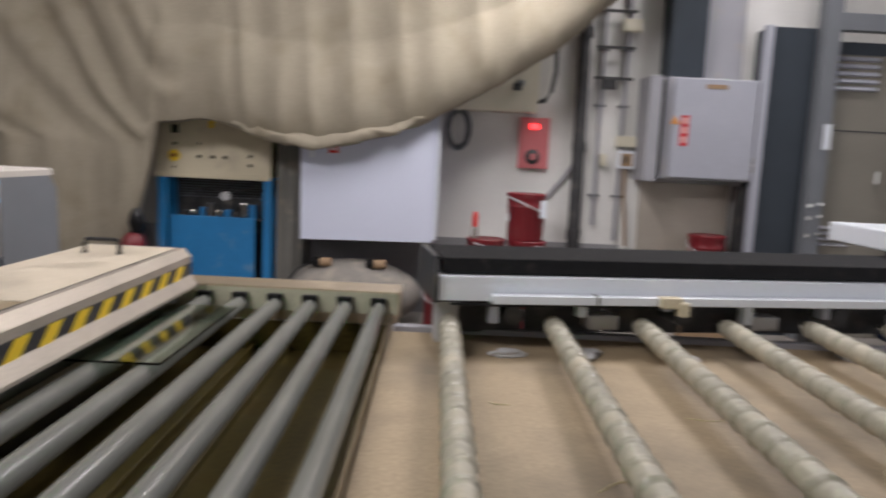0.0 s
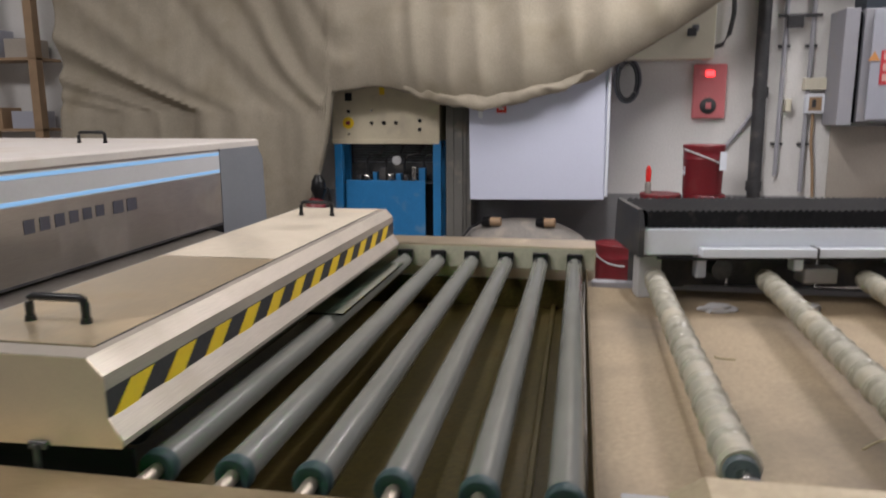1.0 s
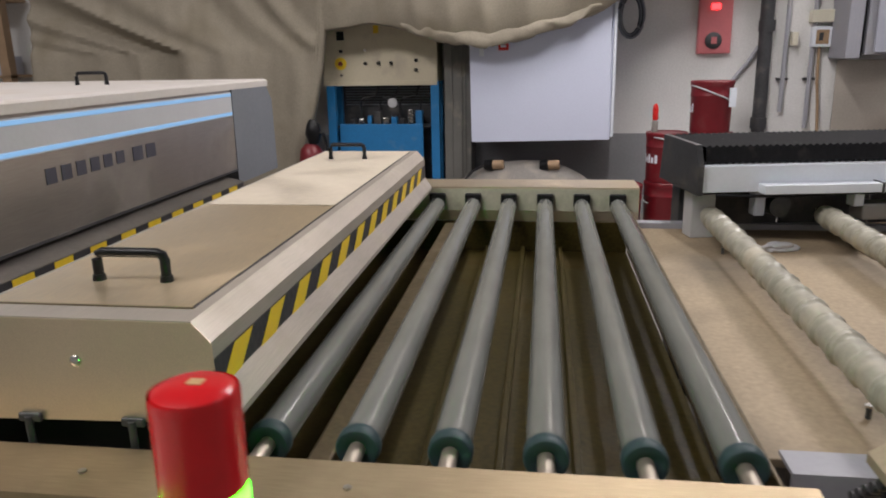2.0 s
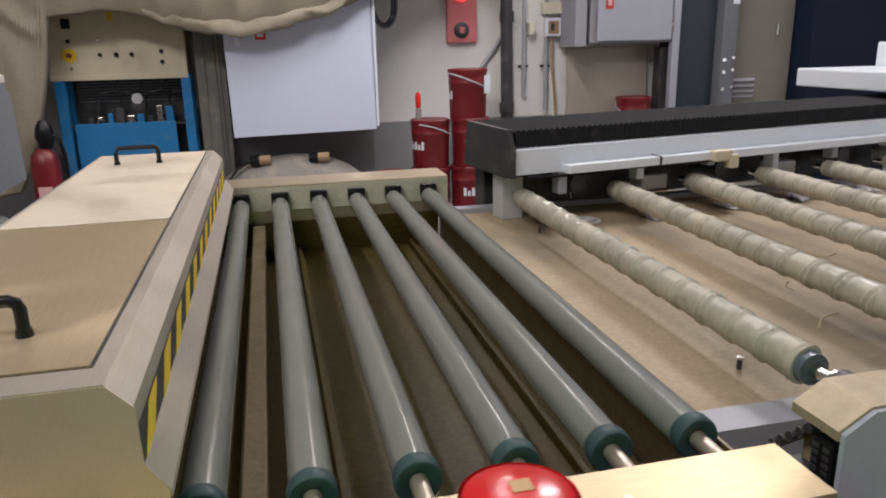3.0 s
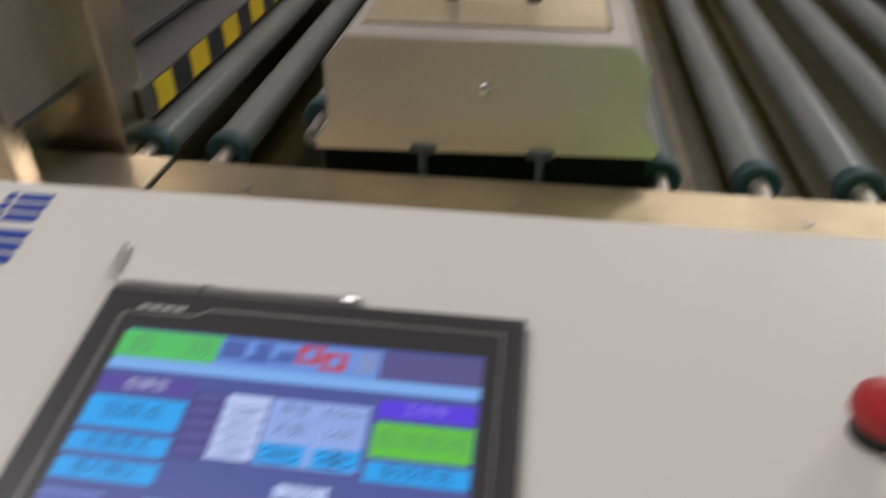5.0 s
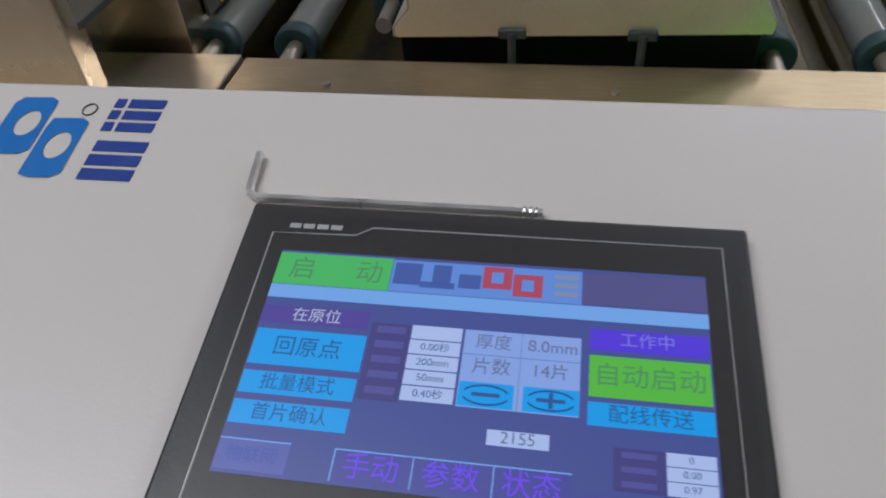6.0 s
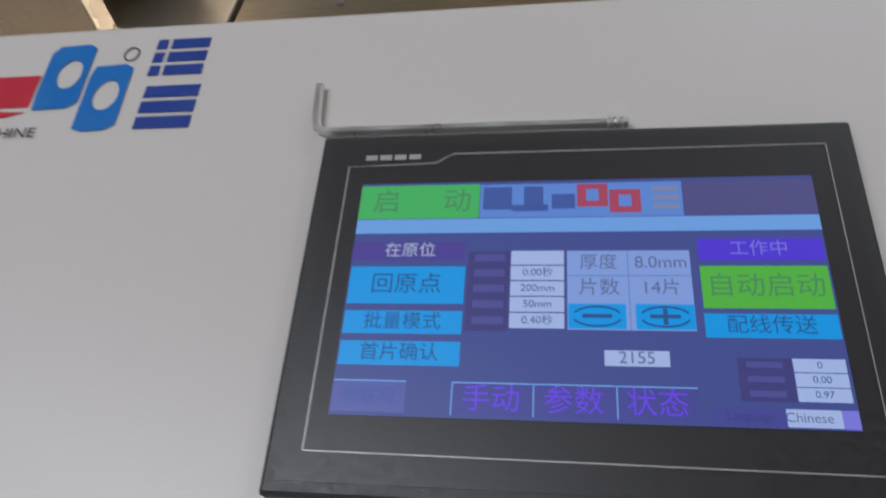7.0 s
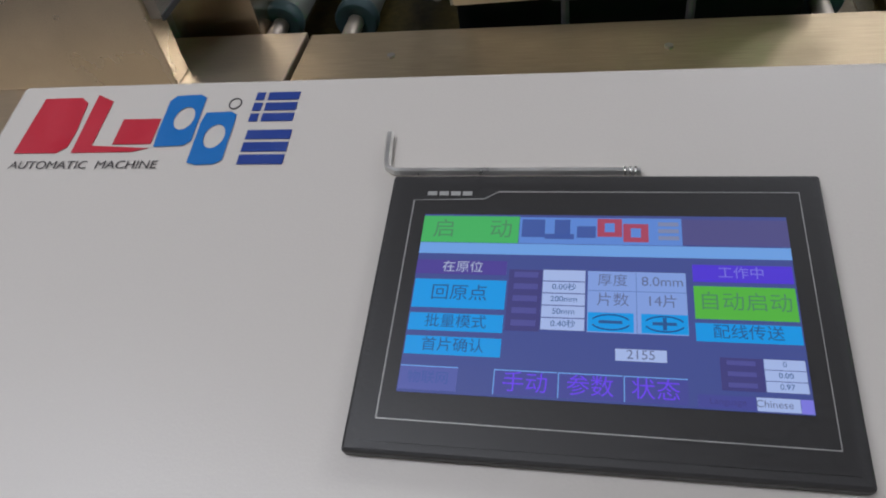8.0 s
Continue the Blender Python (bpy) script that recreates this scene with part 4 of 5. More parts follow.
part("hook", bm_cyl(B(), (1.29, NORTH, 2.06), (1.29, 7.5, 2.07), 0.008, seg=8), METAL, coil)
al = thing("fire_alarm", "faded red fire alarm box with a glowing red lamp", "alarm")
box("body", 1.905, 2.205, 7.58, NORTH, 1.54, 2.05, PINK, al, bev=0.012)
part("lamp", bm_box(B(), 2.01, 2.09, 7.565, 7.58, 1.935, 1.985, 0.008), REDL, al, "glowing red lamp")
bm = B()
bm_lathe(bm, [(0.075, 0), (0.075, 0.012), (0.05, 0.03), (0.02, 0.036), (0.0, 0.036)], seg=28)
bmesh.ops.rotate(bm, verts=bm.verts, matrix=Matrix.Rotation(radians(90), 3, "X"))
bmesh.ops.translate(bm, verts=bm.verts, vec=(2.045, 7.58, 1.66))
part("bell", bm, DARK, al, "dark bell dome", smooth=True)
part("bell_centre", bm_box(B(), 2.02, 2.07, 7.54, 7.548, 1.63, 1.69, 0.003), PINK, al)
pipe = thing("drain_pipe", "dark grey vertical wall pipe with couplings", "pipe")
part("pipe", bm_cyl(B(), (2.52, 7.58, 0.0), (2.47, 7.58, ROOF), 0.06, seg=20), DARK, pipe, smooth=True)
for z in (0.9, 1.78, 2.9):
    part("coupling", bm_cyl(B(), (2.51, 7.58, z - 0.05), (2.51, 7.58, z + 0.05), 0.072, seg=20), DARK, pipe, smooth=True)
bm = B()
bm_tube(bm, [(2.14, 7.62, 1.10), (2.24, 7.62, 1.28), (2.38, 7.62, 1.46), (2.46, 7.6, 1.60)], 0.018, 8)
part("branch", bm, GREYBOX, pipe, smooth=True)
for x, nm in ((2.70, "conduit"), (2.935, "conduit")):
    c = thing("conduit", "grey steel electrical conduit on the wall", "conduit", "wall conduits")
    part("tube", bm_cyl(B(), (x, 7.61, 1.0 if x < 2.8 else 0.85), (x, 7.61, ROOF), 0.021, seg=12), GREYBOX, c, smooth=True)
    for z in (1.3, 2.2, 2.75, 3.3):
        part("clip", bm_box(B(), x - 0.05, x + 0.05, 7.61, NORTH, z - 0.012, z + 0.012), DARK, c)
br = thing("conduit_bracket", "dark steel bracket across two conduits", "bracket", "conduit brackets")
box("bar", 2.62, 3.0, 7.575, 7.592, 2.755, 2.785, DARK, br)
copy_thing(br, pose(0, 0, -0.30))
copy_thing(br, pose(0, 0, 0.35))
for x0, x1, z0, z1, m, nm, lab in ((2.87, 3.05, 2.93, 3.05, CREAMW, "junction_box", "cream junction box on a conduit"), (2.89, 3.08, 1.80, 1.91, CREAMW, "junction_box", "cream junction box above an outlet"), (2.74, 2.79, 1.60, 1.72, CREAMW, "light_switch", "small cream wall switch"), (2.70, 2.84, 2.36, 2.47, DARK, "junction_box", "dark junction box on a conduit")):
    t_ = thing(nm, lab, "electrical box")
    box("body", x0, x1, 7.56, 7.60 if m is DARK else NORTH, z0, z1, m, t_, bev=0.006)
outl = thing("outlet_box", "white framed wall outlet", "outlet")
box("frame", 2.915, 3.075, 7.56, NORTH, 1.585, 1.765, WHITE, outl, bev=0.006)
part("face", bm_box(B(), 2.94, 3.05, 7.556, 7.562, 1.61, 1.735), TAN, outl, "brownish outlet face")
part("slot", bm_box(B(), 2.965, 3.0, 7.552, 7.557, 1.64, 1.71), DARK, outl)
bm = B()
bm_tube(bm, [(2.99, 7.6, 1.59), (3.0, 7.6, 1.3), (3.03, 7.6, 1.05), (3.05, 7.6, 0.8)], 0.014, 8)
part("cable", bm, TAN, outl, smooth=True)
gb = thing("grey_switch_cabinet", "grey steel switch cabinet with its door ajar", "cabinet")
box("body", 3.26, 4.15, 7.28, NORTH, 1.51, 2.48, GREYBOX, gb, bev=0.008)
gd = box("door", 3.32, 4.12, 7.24, 7.262, 1.53, 2.47, GREYL, gb, bev=0.005)
part("flange", bm_box(B(), 3.08, 3.20, 7.22, 7.62, 1.48, 2.48, 0.006), GREYBOX, gb)
part("gap_panel", bm_box(B(), 3.20, 3.26, 7.34, 7.6, 1.5, 2.46), BLACK, gb, "dark door gap")
rl = part("label", bm_box(B(), 3.40, 3.48, 7.235, 7.241, 1.83, 2.12), REDLAB, gd, "red vertical label")
for i in range(3):
    part("label_bar", bm_box(B(), 3.42, 3.46, 7.232, 7.236, 1.86 + 0.09 * i, 1.92 + 0.09 * i), PINKW, rl)
part("warning_mark", bm_cyl(B(), (3.345, 7.241, 2.06), (3.345, 7.234, 2.06), 0.055, seg=3), ORANGE, gd, "orange warning triangle")
part("top_label", bm_box(B(), 3.62, 3.82, 7.236, 7.241, 2.38, 2.42), TAN, gd)
part("hinge", bm_cyl(B(), (4.135, 7.25, 1.6), (4.135, 7.25, 1.75), 0.012, seg=10), METAL, gd)
duct = thing("cable_duct", "dark sheet metal cable duct above the cabinet", "duct")
box("duct", 3.28, 3.62, 7.35, NORTH, 2.48, ROOF, NAVYG, duct)
box("side", 3.62, 4.05, 7.52, NORTH, 2.48, 3.6, GREYBOX, duct)
lean = thing("leaning_board", "dusty beige board leaning on the wall", "board")
lb2 = box("board", 3.16, 4.06, 7.50, 7.52, 0.0, 1.47, BEIGE, lean)
lb2.rotation_euler = (radians(-2.0), 0, 0)
lb2.location = (0, 0.05, 0.26)
box("prop", 4.08, 4.17, 7.36, 7.5, 0.0, 1.46, DARK, lean)
box("foot", 3.2, 4.0, 7.45, 7.6, 0.0, 0.02, DARK, lean)

# ---- steel frame and cabinets at the right of the wall ----
col = tagged(box("steel_column", 4.22, 4.66, 7.32, NORTH, 0, 3.0, NAVYG, bev=0.006), "dark blue grey steel column", "column")
part("flange", bm_box(B(), 4.14, 4.22, 7.25, 7.32, 0, 3.0, 0.004), GREYL, col, "pale steel flange")
post = tagged(box("steel_post", 4.67, 4.83, 7.20, 7.36, 0, ROOF, GREYM, bev=0.006), "grey steel post with a white label", "post")
part("label", bm_box(B(), 4.76, 4.83, 7.190, 7.199, 1.86, 2.10), WHITE, post, "white paper label")
for z in (1.03, 1.2, 1.32):
    part("bolt", bm_cyl(B(), (4.70, 7.2, z), (4.70, 7.18, z), 0.022, seg=6), METAL, post)
    part("bolt", bm_cyl(B(), (4.80, 7.2, z + 0.02), (4.80, 7.18, z + 0.02), 0.016, seg=6), METAL, post)
bea = tagged(box("cross_beam", 4.83, 9.0, 7.22, 7.34, 2.98, 3.14, GREYM, bev=0.004), "dark grey steel cross beam", "beam")
bc = thing("beige_cabinet", "tall beige steel cabinet with louvres", "cabinet")
box("body", 4.86, 5.62, 7.38, NORTH, 0.0, 2.90, DOORM, bc, bev=0.008)
part("header", bm_box(B(), 4.86, 5.62, 7.372, 7.379, 2.78, 2.9), NAVYG, bc, "dark header")
for i in range(5):
    bm = B()
    bm_extrude_x(bm, [(7.378, 2.44 + 0.07 * i), (7.35, 2.45 + 0.07 * i), (7.352, 2.458 + 0.07 * i), (7.379, 2.485 + 0.07 * i)], 4.92, 5.32)
    part("louvre", bm, GREYL, bc, "pale louvre")
for i in range(4):
    bm = B()
    bm_extrude_x(bm, [(7.378, 0.92 + 0.055 * i), (7.35, 0.925 + 0.055 * i), (7.352, 0.932 + 0.055 * i), (7.379, 0.955 + 0.055 * i)], 4.90, 5.20)
    part("louvre", bm, GREYBOX, bc)
part("seam", bm_box(B(), 4.87, 5.61, 7.376, 7.3795, 2.05, 2.062), DARK, bc)
part("handle", bm_box(B(), 5.40, 5.43, 7.35, 7.379, 1.55, 1.68, 0.006), METAL, bc, "steel handle")
nv = thing("navy_machine", "tall navy blue machine cover", "machine")
box("cover", 5.64, 6.75, 7.1, NORTH, 0.0, 3.2, NAVY, nv, bev=0.02)
wm = thing("white_machine", "white machine with a red top", "machine")
box("body", 6.77, 8.6, 6.9, NORTH, 0.0, 1.75, WHITE, wm, bev=0.02)
box("top", 6.77, 8.6, 6.92, NORTH, 1.75, 2.6, REDB, wm, bev=0.02)

# ---- far left shelf beyond the sheet ----
shelf = thing("wooden_rack", "wooden rack with cartons", "rack")
for x in (-6.1, -5.5, -4.9):
    box("post", x - 0.05, x + 0.05, 7.2, 7.3, 0.0, 3.2, TAN, shelf)
for z in (0.7, 1.45, 2.2):
    box("shelf", -6.15, -4.85, 7.2, 7.6, z - 0.03, z, TAN, shelf)
rr = random.Random(8)
for z in (0.7, 1.45, 2.2):
    for i in range(3):
        cx = -5.95 + 0.42 * i
        c = tagged(box("carton", cx - 0.15, cx + 0.15, 7.25, 7.55, z, z + rr.uniform(0.18, 0.4), (BEIGE, GREYL, TAN)[rr.randrange(3)], bev=0.004), "dusty cardboard carton on the rack", "carton", "cartons on the rack")

# ---- control desk ----
SL, DESK_R = 10.0, 0.5274
DM = Matrix.Translation((-0.469, 0.456, 1.185)) @ Matrix.Rotation(radians(SL), 4, "X") @ Matrix.Scale(1.21, 4)
desk = thing("control_desk", "white powder coated control desk with a sloping top", "control desk")
desk.matrix_world = DM
bm = B()
bm_box(bm, -0.316, DESK_R, -0.30, 0.216, -0.022, -0.0015, 0.004)
part("top", bm, DESK, desk)
bm = B()
bm_box(bm, -0.306, DESK_R - 0.01, -0.29, 0.206, -0.10, -0.022)
part("skirt", bm, DESK, desk)
body = box("cabinet", -0.82, 0.14, 0.15, 0.665, 0.06, 1.06, DESK, desk)
body.matrix_parent_inverse = DM.inverted()
plinth = box("plinth", -0.80, 0.12, 0.18, 0.65, 0.0, 0.06, DARK, desk)
plinth.matrix_parent_inverse = DM.inverted()
es = part("emergency_stop", bm_cyl(B(), (0.361, 0.083, -0.002), (0.361, 0.083, 0.014), 0.010, seg=20), BLACK, desk, "emergency stop button", smooth=True)
bm = B()
bm_lathe(bm, [(0.012, 0.012), (0.015, 0.015), (0.015, 0.021), (0.012, 0.026), (0.004, 0.0275)], (0.361, 0.083, 0), 24)
part("mushroom_head", bm, REDK, es, "red mushroom head", smooth=True)


def flat(name, pts, h, material, parent, label="", t=0.0006):
    """A thin piece cut to an outline in the plane of its parent."""
    bm = B()
    lo = [bm.verts.new((x, y, h)) for x, y in pts]
    hi = [bm.verts.new((x, y, h + t)) for x, y in pts]
    bm.faces.new(hi)
    bm.faces.new(lo[::-1])
    for k in range(len(pts)):
        j = (k + 1) % len(pts)
        bm.faces.new((lo[k], lo[j], hi[j], hi[k]))
    return part(name, bm, material, parent, label)


def text(name, body_, x, y, size, h, material, parent, centre=True, shear=0.0, wide=1.0, label=""):
    cu = bpy.data.curves.new(name, "FONT")
    cu.body, cu.size, cu.shear = body_, size, shear
    cu.align_x, cu.align_y = ("CENTER" if centre else "LEFT"), "CENTER"
    tmp = bpy.data.objects.new(name, cu)
    scene.collection.objects.link(tmp)
    me = bpy.data.meshes.new_from_object(tmp.evaluated_get(bpy.context.evaluated_depsgraph_get()))
    bpy.data.objects.remove(tmp)
    me.materials.clear()
    me.materials.append(material)
    for v in me.vertices:
        v.co = Vector((v.co.x * wide + x, v.co.y + y, h))
    ob = new(name, me)
    ob.parent = parent
    if label:
        ob["label"] = label
    return ob


# printed mark on the desk: plain shapes in its colours
INK = 0.0 - 0.0012


def para(name, x0, x1, y0, y1, lean_, m, label=""):
    return flat(name, [(x0, y0), (x1, y0), (x1 + lean_, y1), (x0 + lean_, y1)], INK, m, desk, label, 0.0003)


flat("printed_shape", [(-0.2935, 0.152), (-0.2610, 0.152), (-0.2545, 0.157), (-0.2535, 0.170), (-0.2555, 0.197), (-0.2620, 0.202), (-0.2915, 0.202)], INK, INKRED, desk, "red printed block", 0.0003)
flat("printed_shape", [(-0.2495, 0.152), (-0.205, 0.1525), (-0.194, 0.1555), (-0.2365, 0.158), (-0.2360, 0.198), (-0.2500, 0.2045)], INK, INKRED, desk, "red printed sweep", 0.0003)
para("printed_shape", -0.2215, -0.1935, 0.159, 0.181, 0.0, INKRED, "red printed block")


def plate(x0, x1, y0, y1, lean_, cx, cy, r0, r1):
    """A slanted blue plate with a round hole."""
    outer = [(x0, y0), (x1, y0 + 0.001), (x1 + lean_, y1), (x0 + lean_, y1 - 0.001)]
    n = 24
    bm = B()
    ins = [bm.verts.new((cx + r0 * math.cos(k * math.tau / n), cy + r1 * math.sin(k * math.tau / n), INK + 0.0003)) for k in range(n)]
    outs = []
    for k in range(n):
        a = k * math.tau / n
        d = Vector((math.cos(a), math.sin(a)))
        best = 1e9
        for (ax, ay), (bx, by) in zip(outer, outer[1:] + outer[:1]):
            ex, ey = bx - ax, by - ay
            den = d.x * ey - d.y * ex
            if abs(den) > 1e-9:
                s_ = ((ax - cx) * ey - (ay - cy) * ex) / den
                if s_ > 0:
                    best = min(best, s_)
        outs.append(bm.verts.new((cx + d.x * best, cy + d.y * best, INK + 0.0003)))
    for k in range(n):
        bm.faces.new((ins[k], ins[(k + 1) % n], outs[(k + 1) % n], outs[k]))
    return part("printed_plate", bm, INKBLUE, desk, "blue printed plate with a round hole")


plate(-0.1915, -0.1650, 0.1565, 0.2025, -0.001, -0.1765, 0.1810, 0.0072, 0.0100)
plate(-0.1625, -0.1385, 0.1410, 0.1865, -0.001, -0.1500, 0.1650, 0.0072, 0.0100)
# two printed signs as plain bars
for y0, y1, parts_ in ((0.176, 0.204, ((-0.1300, -0.124), (-0.1215, -0.0995))), (0.1405, 0.171, ((-0.1280, -0.0975),))):
    for x0, x1 in parts_:
        for k in range(3):
            h = (y1 - y0) / 3
            para("printed_bar", x0, x1, y0 + h * k + 0.0012, y0 + h * (k + 1) - 0.0012, 0.0, INKNAVY, "navy printed bar")
text("lettering", "AUTOMATIC  MACHINE", -0.2915, 0.1415, 0.0092, INK + 0.0003, INKDARK, desk, False, 0.0, 1.10, "dark italic lettering")
bm = B()
ring_o = [(-0.1436 + 0.0042 * math.cos(a), 0.1935 + 0.0046 * math.sin(a)) for a in [k * math.tau / 20 for k in range(21)]]
bm_tube(bm, [(x, y, INK) for x, y in ring_o], 0.0005, 6)
part("printed_ring", bm, INKDARK, desk)

# ---- touch panel ----
hmi = thing("touch_panel", "black framed operator touch panel showing a lit menu", "touch panel")
hmi.matrix_world = DM @ Matrix.Translation((0, -0.0028, 0.003))
bm = B()
bm_box(bm, -0.0222, 0.2035, -0.0300, 0.1300, -0.0042, 0.0030, 0.0018)
part("frame", bm, BEZEL, hmi, "black plastic frame")
flat("face", [(-0.0165, -0.0245), (0.1985, -0.0245), (0.1985, 0.1245), (-0.0165, 0.1245)], 0.0027, BEZELF, hmi, "dark glossy face", 0.0006)
# thin silver outline
bm = B()
out = [(-0.0077, -0.0136), (-0.0077, 0.1123), (0.0316, 0.1133), (0.0391, 0.1181), (0.1920, 0.1181), (0.1922, -0.0145), (-0.0077, -0.0136)]
bm_tube(bm, [(x, y, 0.0033) for x, y in out], 0.0004, 6)
part("outline", bm, SILVERL, hmi, "thin silver outline")
for i in range(4):
    part("mark_bar", bm_box(B(), -0.0005 + 0.0066 * i, 0.0048 + 0.0066 * i, 0.1155, 0.1182, 0.0032, 0.0036), SILVERL, hmi, "small silver mark")
H = 0.0036
scr = flat("screen", [(0, 0.0), (0.184, 0.0), (0.184, 0.1026), (0, 0.1026)], 0.0034, S_BG, hmi, "lit blue screen", 0.0002)


def ui(name, x0, y1, x1, y0, m, lift=0.00015):
    return flat(name, [(x0, y0), (x1, y0), (x1, y1), (x0, y1)], H, m, scr, "", lift)


TT = H + 0.0004
ui("tile", 0.0, 0.1014, 0.0519, 0.0846, S_GREEN)
text("menu_text", "启", 0.012, 0.0925, 0.0125, TT, S_DGREEN, scr)
text("menu_text", "动", 0.0425, 0.0925, 0.0125, TT, S_DGREEN, scr)
ui("tile", 0.0522, 0.1010, 0.134, 0.0846, S_PALE)
ui("tile", 0.1342, 0.1005, 0.184, 0.0850, S_PLUM)
ui("tile", 0.0, 0.0842, 0.184, 0.0775, S_SKY)
for x0, x1 in ((0.0535, 0.0655), (0.0705, 0.0785)):
    ui("mark", x0, 0.0995, x1, 0.0885, S_NAVY, 0.0004)
ui("mark", 0.0655, 0.0905, 0.0805, 0.0875, S_NAVY, 0.0004)
ui("mark", 0.0820, 0.0955, 0.0915, 0.0885, S_NAVY, 0.0004)
for cx, cy in ((0.0985, 0.0945), (0.1115, 0.0915)):
    ui("mark", cx - 0.0062, cy + 0.0058, cx + 0.0062, cy - 0.0052, S_RED, 0.0004)
    ui("mark_hole", cx - 0.0025, cy + 0.003, cx + 0.0025, cy - 0.0025, S_PALE, 0.0006)
for i in range(3):
    ui("mark", 0.1225, 0.0985 - 0.0042 * i, 0.1325, 0.0962 - 0.0042 * i, S_OCHRE, 0.0004)
ui("tile", 0.0, 0.0734, 0.0473, 0.0650, S_PURPLE)
text("menu_text", "在原位", 0.0245, 0.0690, 0.0072, TT, S_WHITE, scr)
for y1, y0, s_ in ((0.0618, 0.0453, "回原点"), (0.0422, 0.0325, "批量模式"), (0.0294, 0.0196, "首片确认")):
    ui("button", 0.0006, y1, 0.0478, y0, S_CYAN)
    text("menu_text", s_, 0.0242, (y0 + y1) / 2, 0.0098 if y1 > 0.06 else 0.0078, TT, S_INK, scr)
ui("tile", 0.0488, 0.0686, 0.0655, 0.0341, S_INDIGO)
for i in range(5):
    ui("caption_bar", 0.0515, 0.0672 - 0.0068 * i, 0.0635, 0.0640 - 0.0068 * i, S_DIM, 0.0003)
    ui("field", 0.0660, 0.0688 - 0.0068 * i, 0.0868, 0.0626 - 0.0068 * i, S_LIGHT)
    if i:
        text("menu_text", ("0.00秒", "200mm", "50mm", "0.40秒")[i - 1], 0.0766, 0.0657 - 0.0068 * i, 0.0044, TT, S_INK, scr)
ui("tile", 0.0880, 0.0687, 0.1345, 0.0350, S_LIGHT2)
ui("rule", 0.0880, 0.0578, 0.1345, 0.0574, S_GREYB, 0.0003)
ui("rule", 0.1110, 0.0687, 0.1114, 0.0350, S_GREYB, 0.0003)
text("menu_text", "厚度", 0.1000, 0.0632, 0.0074, TT, S_GREY, scr)
text("menu_text", "8.0mm", 0.1235, 0.0632, 0.0072, TT, S_GREY, scr)
text("menu_text", "片数", 0.1000, 0.0523, 0.0078, TT, S_GREY, scr)
text("menu_text", "14片", 0.1230, 0.0523, 0.0074, TT, S_GREY, scr)
for x0, x1 in ((0.0883, 0.1097), (0.1132, 0.1344)):
    ui("button", x0, 0.0456, x1, 0.0354, S_CYAN, 0.0003)
    cx = (x0 + x1) / 2
    ui("sign", cx - 0.0055, 0.0413, cx + 0.0055, 0.0398, S_INK, 0.0005)
    for sg in (1, -1):
        bm = B()
        bm_tube(bm, [(cx + 0.009 * math.cos(a), 0.0405 + sg * 0.004 * math.sin(a), TT) for a in [radians(d) for d in range(20, 161, 14)]], 0.0004, 6)
        part("arrow_arc", bm, S_INK, scr)
ui("sign", 0.1230, 0.0438, 0.1247, 0.0373, S_INK, 0.0005)
ui("field", 0.1012, 0.0270, 0.1242, 0.0210, S_LIGHT)
text("menu_text", "2155", 0.1127, 0.0240, 0.0066, TT, S_GREY, scr)
ui("tile", 0.1378, 0.0738, 0.1832, 0.0642, S_VIOLET)
text("menu_text", "工作中", 0.1600, 0.0690, 0.0072, TT, S_LILAC, scr)
ui("button", 0.1378, 0.0618, 0.1832, 0.0442, S_GREEN2)
text("menu_text", "自动启动", 0.1605, 0.0530, 0.0105, TT, S_DGREEN, scr)
ui("button", 0.1376, 0.0420, 0.1834, 0.0326, S_CYAN)
text("menu_text", "配线传送", 0.1605, 0.0373, 0.0078, TT, S_INK, scr)
for x0, x1, s_ in ((0.0456, 0.0750, "手动"), (0.0754, 0.1044, "参数"), (0.1049, 0.1328, "状态")):
    ui("button", x0, 0.0132, x1, 0.0012, S_MENU)
    ui("rule", x0, 0.0136, x1, 0.0131, S_SKY, 0.0003)
    ui("rule", x0, 0.0132, x0 + 0.0005, 0.0012, S_SKY, 0.0003)
    text("menu_text", s_, (x0 + x1) / 2, 0.0070, 0.0108, TT, S_VIOLET2, scr)
ui("button", 0.0004, 0.0132, 0.0284, 0.0014, S_MENU2)
ui("rule", 0.0004, 0.0136, 0.0284, 0.0131, S_SKY, 0.0003)
text("menu_text", "物联网", 0.0144, 0.0073, 0.0068, TT, S_NAVY, scr)
ui("tile", 0.1470, 0.0250, 0.1652, 0.0092, S_INDIGO)
for i in range(3):
    ui("caption_bar", 0.1500, 0.0236 - 0.0053 * i, 0.1620, 0.0214 - 0.0053 * i, S_DIM, 0.0003)
    ui("field", 0.1656, 0.0250 - 0.0053 * i, 0.1828, 0.0201 - 0.0053 * i, S_LIGHT)
    text("menu_text", ("0", "0.00", "0.97")[i], 0.1742, 0.0226 - 0.0053 * i, 0.0036, TT, S_INK, scr)
ui("tile", 0.1365, 0.0068, 0.1606, 0.0008, S_MENU)
text("menu_text", "Language", 0.1490, 0.0038, 0.0042, TT, S_INDIGO, scr)
ui("field", 0.1609, 0.0068, 0.1785, 0.0006, S_LIGHT)
text("menu_text", "Chinese", 0.1680, 0.0037, 0.0047, TT, S_GREY, scr)
ui("button", 0.1787, 0.0068, 0.1838, 0.0004, S_LILAC)
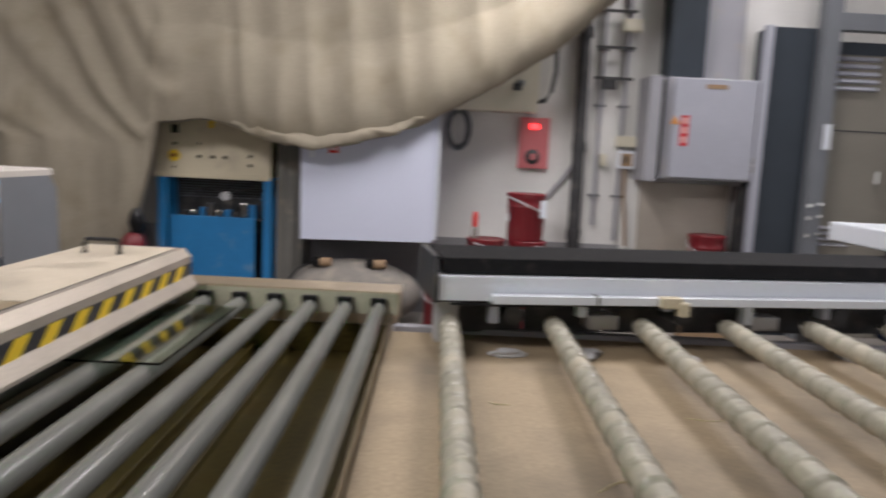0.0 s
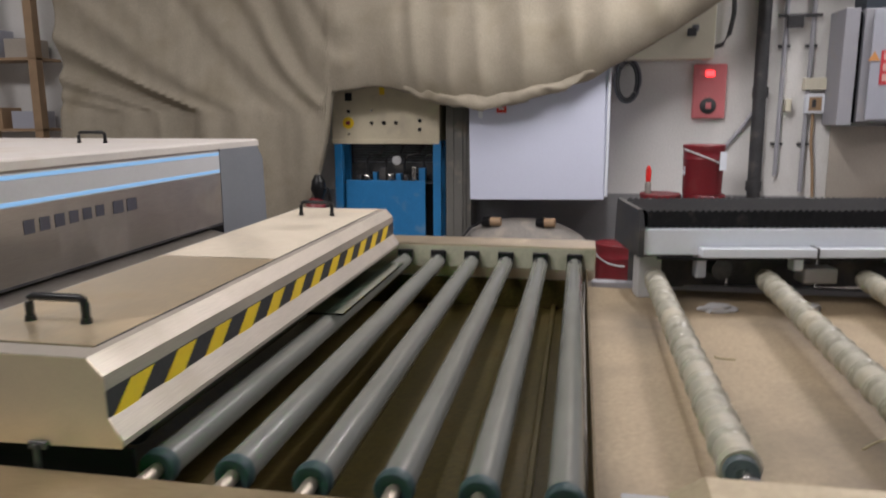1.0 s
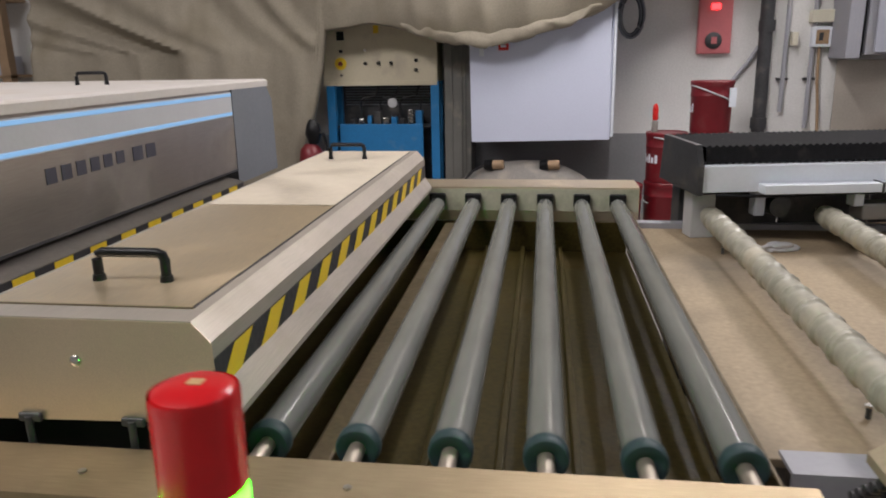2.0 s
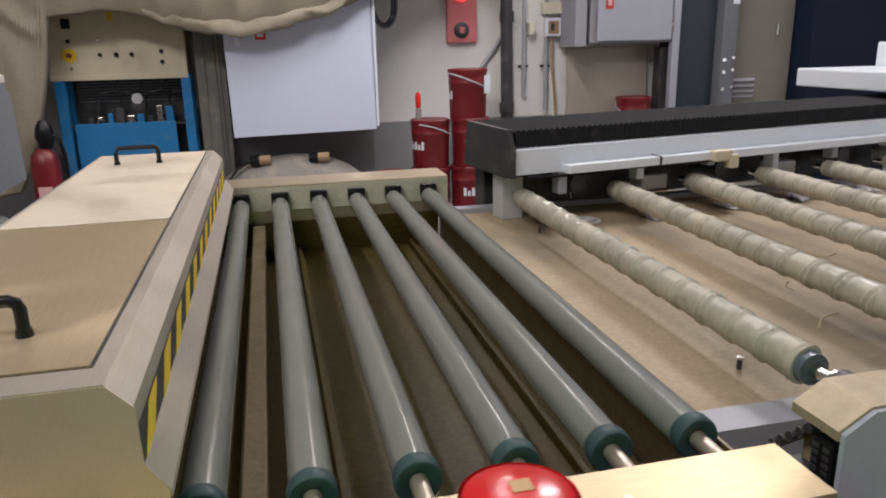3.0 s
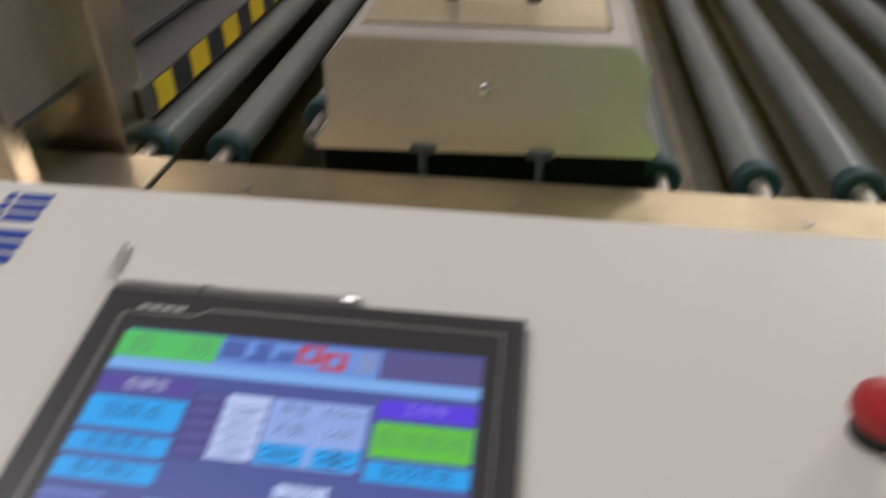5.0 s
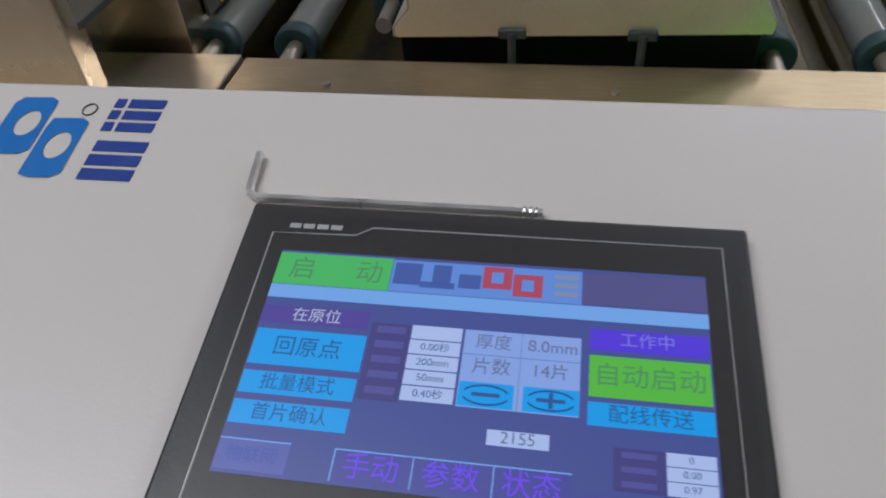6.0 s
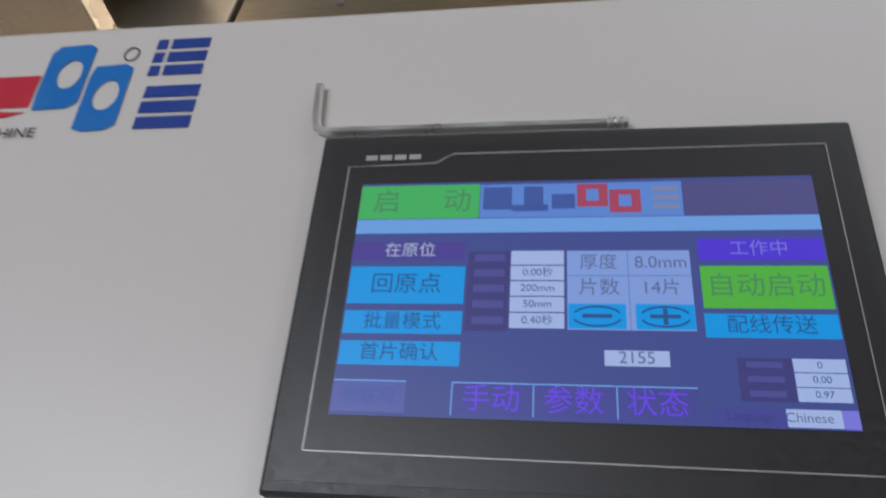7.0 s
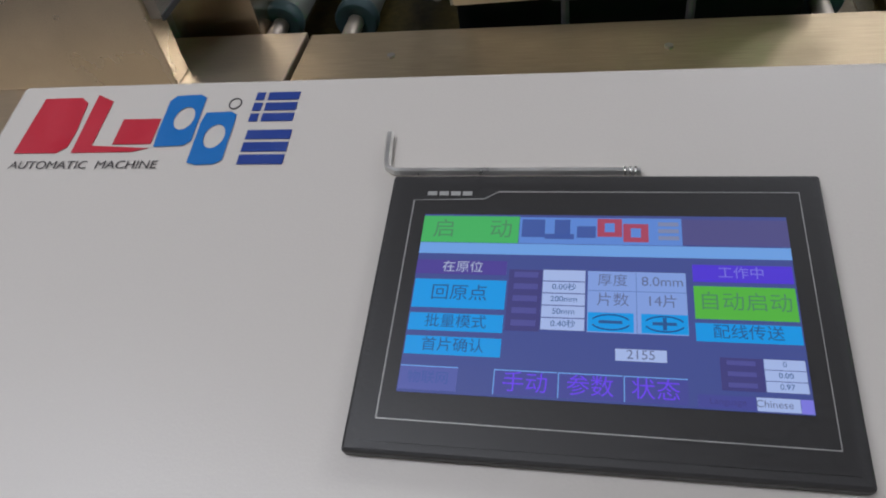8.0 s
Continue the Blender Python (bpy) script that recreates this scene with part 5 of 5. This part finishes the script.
# hex key lying along the panel's upper edge
key = thing("hex_key", "bright steel hex key lying above the touch panel", "hex key")
key.matrix_world = DM
bm = B()
bm_tube(bm, [(-0.0312, 0.1625, 0.0022), (-0.0295, 0.1400, 0.0022), (-0.0280, 0.1355, 0.0022), (-0.0235, 0.1330, 0.0022), (0.115, 0.1328, 0.0022)], 0.0023, 6)
part("rod", bm, KEYM, key, smooth=False)
for i in range(3):
    part("groove", bm_cyl(B(), (0.106 + 0.0028 * i, 0.1328, 0.0022), (0.1072 + 0.0028 * i, 0.1328, 0.0022), 0.0027, seg=10), METAL, key)

# ---- signal light ----
sl = thing("stack_light", "signal stack light with a red cap over a lit green tier", "signal lamp", at=(0.258, 0.710, 0))


def tier(z0, z1, r, m, nm, lab, cap=False):
    bm = B()
    pr = []
    n = 9
    for k in range(n):
        z = z0 + (z1 - z0) * k / n
        pr += [(r, z), (r - 0.0006, z + (z1 - z0) / n * 0.5)]
    pr += [(r, z1 - 0.002)] if not cap else [(r, z1 - 0.012), (r - 0.003, z1 - 0.004), (r - 0.010, z1), (0.006, z1 + 0.001)]
    bm_lathe(bm, pr, seg=36)
    return part(nm, bm, m, sl, lab, smooth=True)


tier(1.262, 1.340, 0.0315, REDT, "red_tier", "red plastic lens", True)
tier(1.226, 1.260, 0.0315, GREENL, "green_tier", "yellowish green lens")
tier(1.110, 1.224, 0.0315, GREENW, "lower_tier", "glowing green lens")
part("base", bm_cyl(B(), (0, 0, 1.05), (0, 0, 1.105), 0.038, seg=28), BLACK, sl, "black base", smooth=True)
part("pole", bm_cyl(B(), (0, 0, 0.02), (0, 0, 1.05), 0.012, seg=14), METAL, sl, "steel pole", smooth=True)
part("foot", bm_cyl(B(), (0, 0, 0.0), (0, 0, 0.02), 0.09, seg=24), DARK, sl, "steel foot", smooth=True)
part("label", bm_box(B(), -0.004, 0.007, -0.004, 0.006, 1.3405, 1.3415), TANL, sl, "tan paper label")


# ---- what moves ----
def motions():
    speed = 0.172
    walk(glass, [(t * 0.5, pose(-0.07 - speed * t * 0.5, 2.95, 0.9055)) for t in range(17)])
    turn = math.degrees(speed / ROLL_R)
    for r, x in zip(rollers, ROLL_X):
        walk(r, [(k * 0.25, pose(x, 0, ROLL_Z, 0, -turn * k * 0.25, 0)) for k in range(33)])


motions()
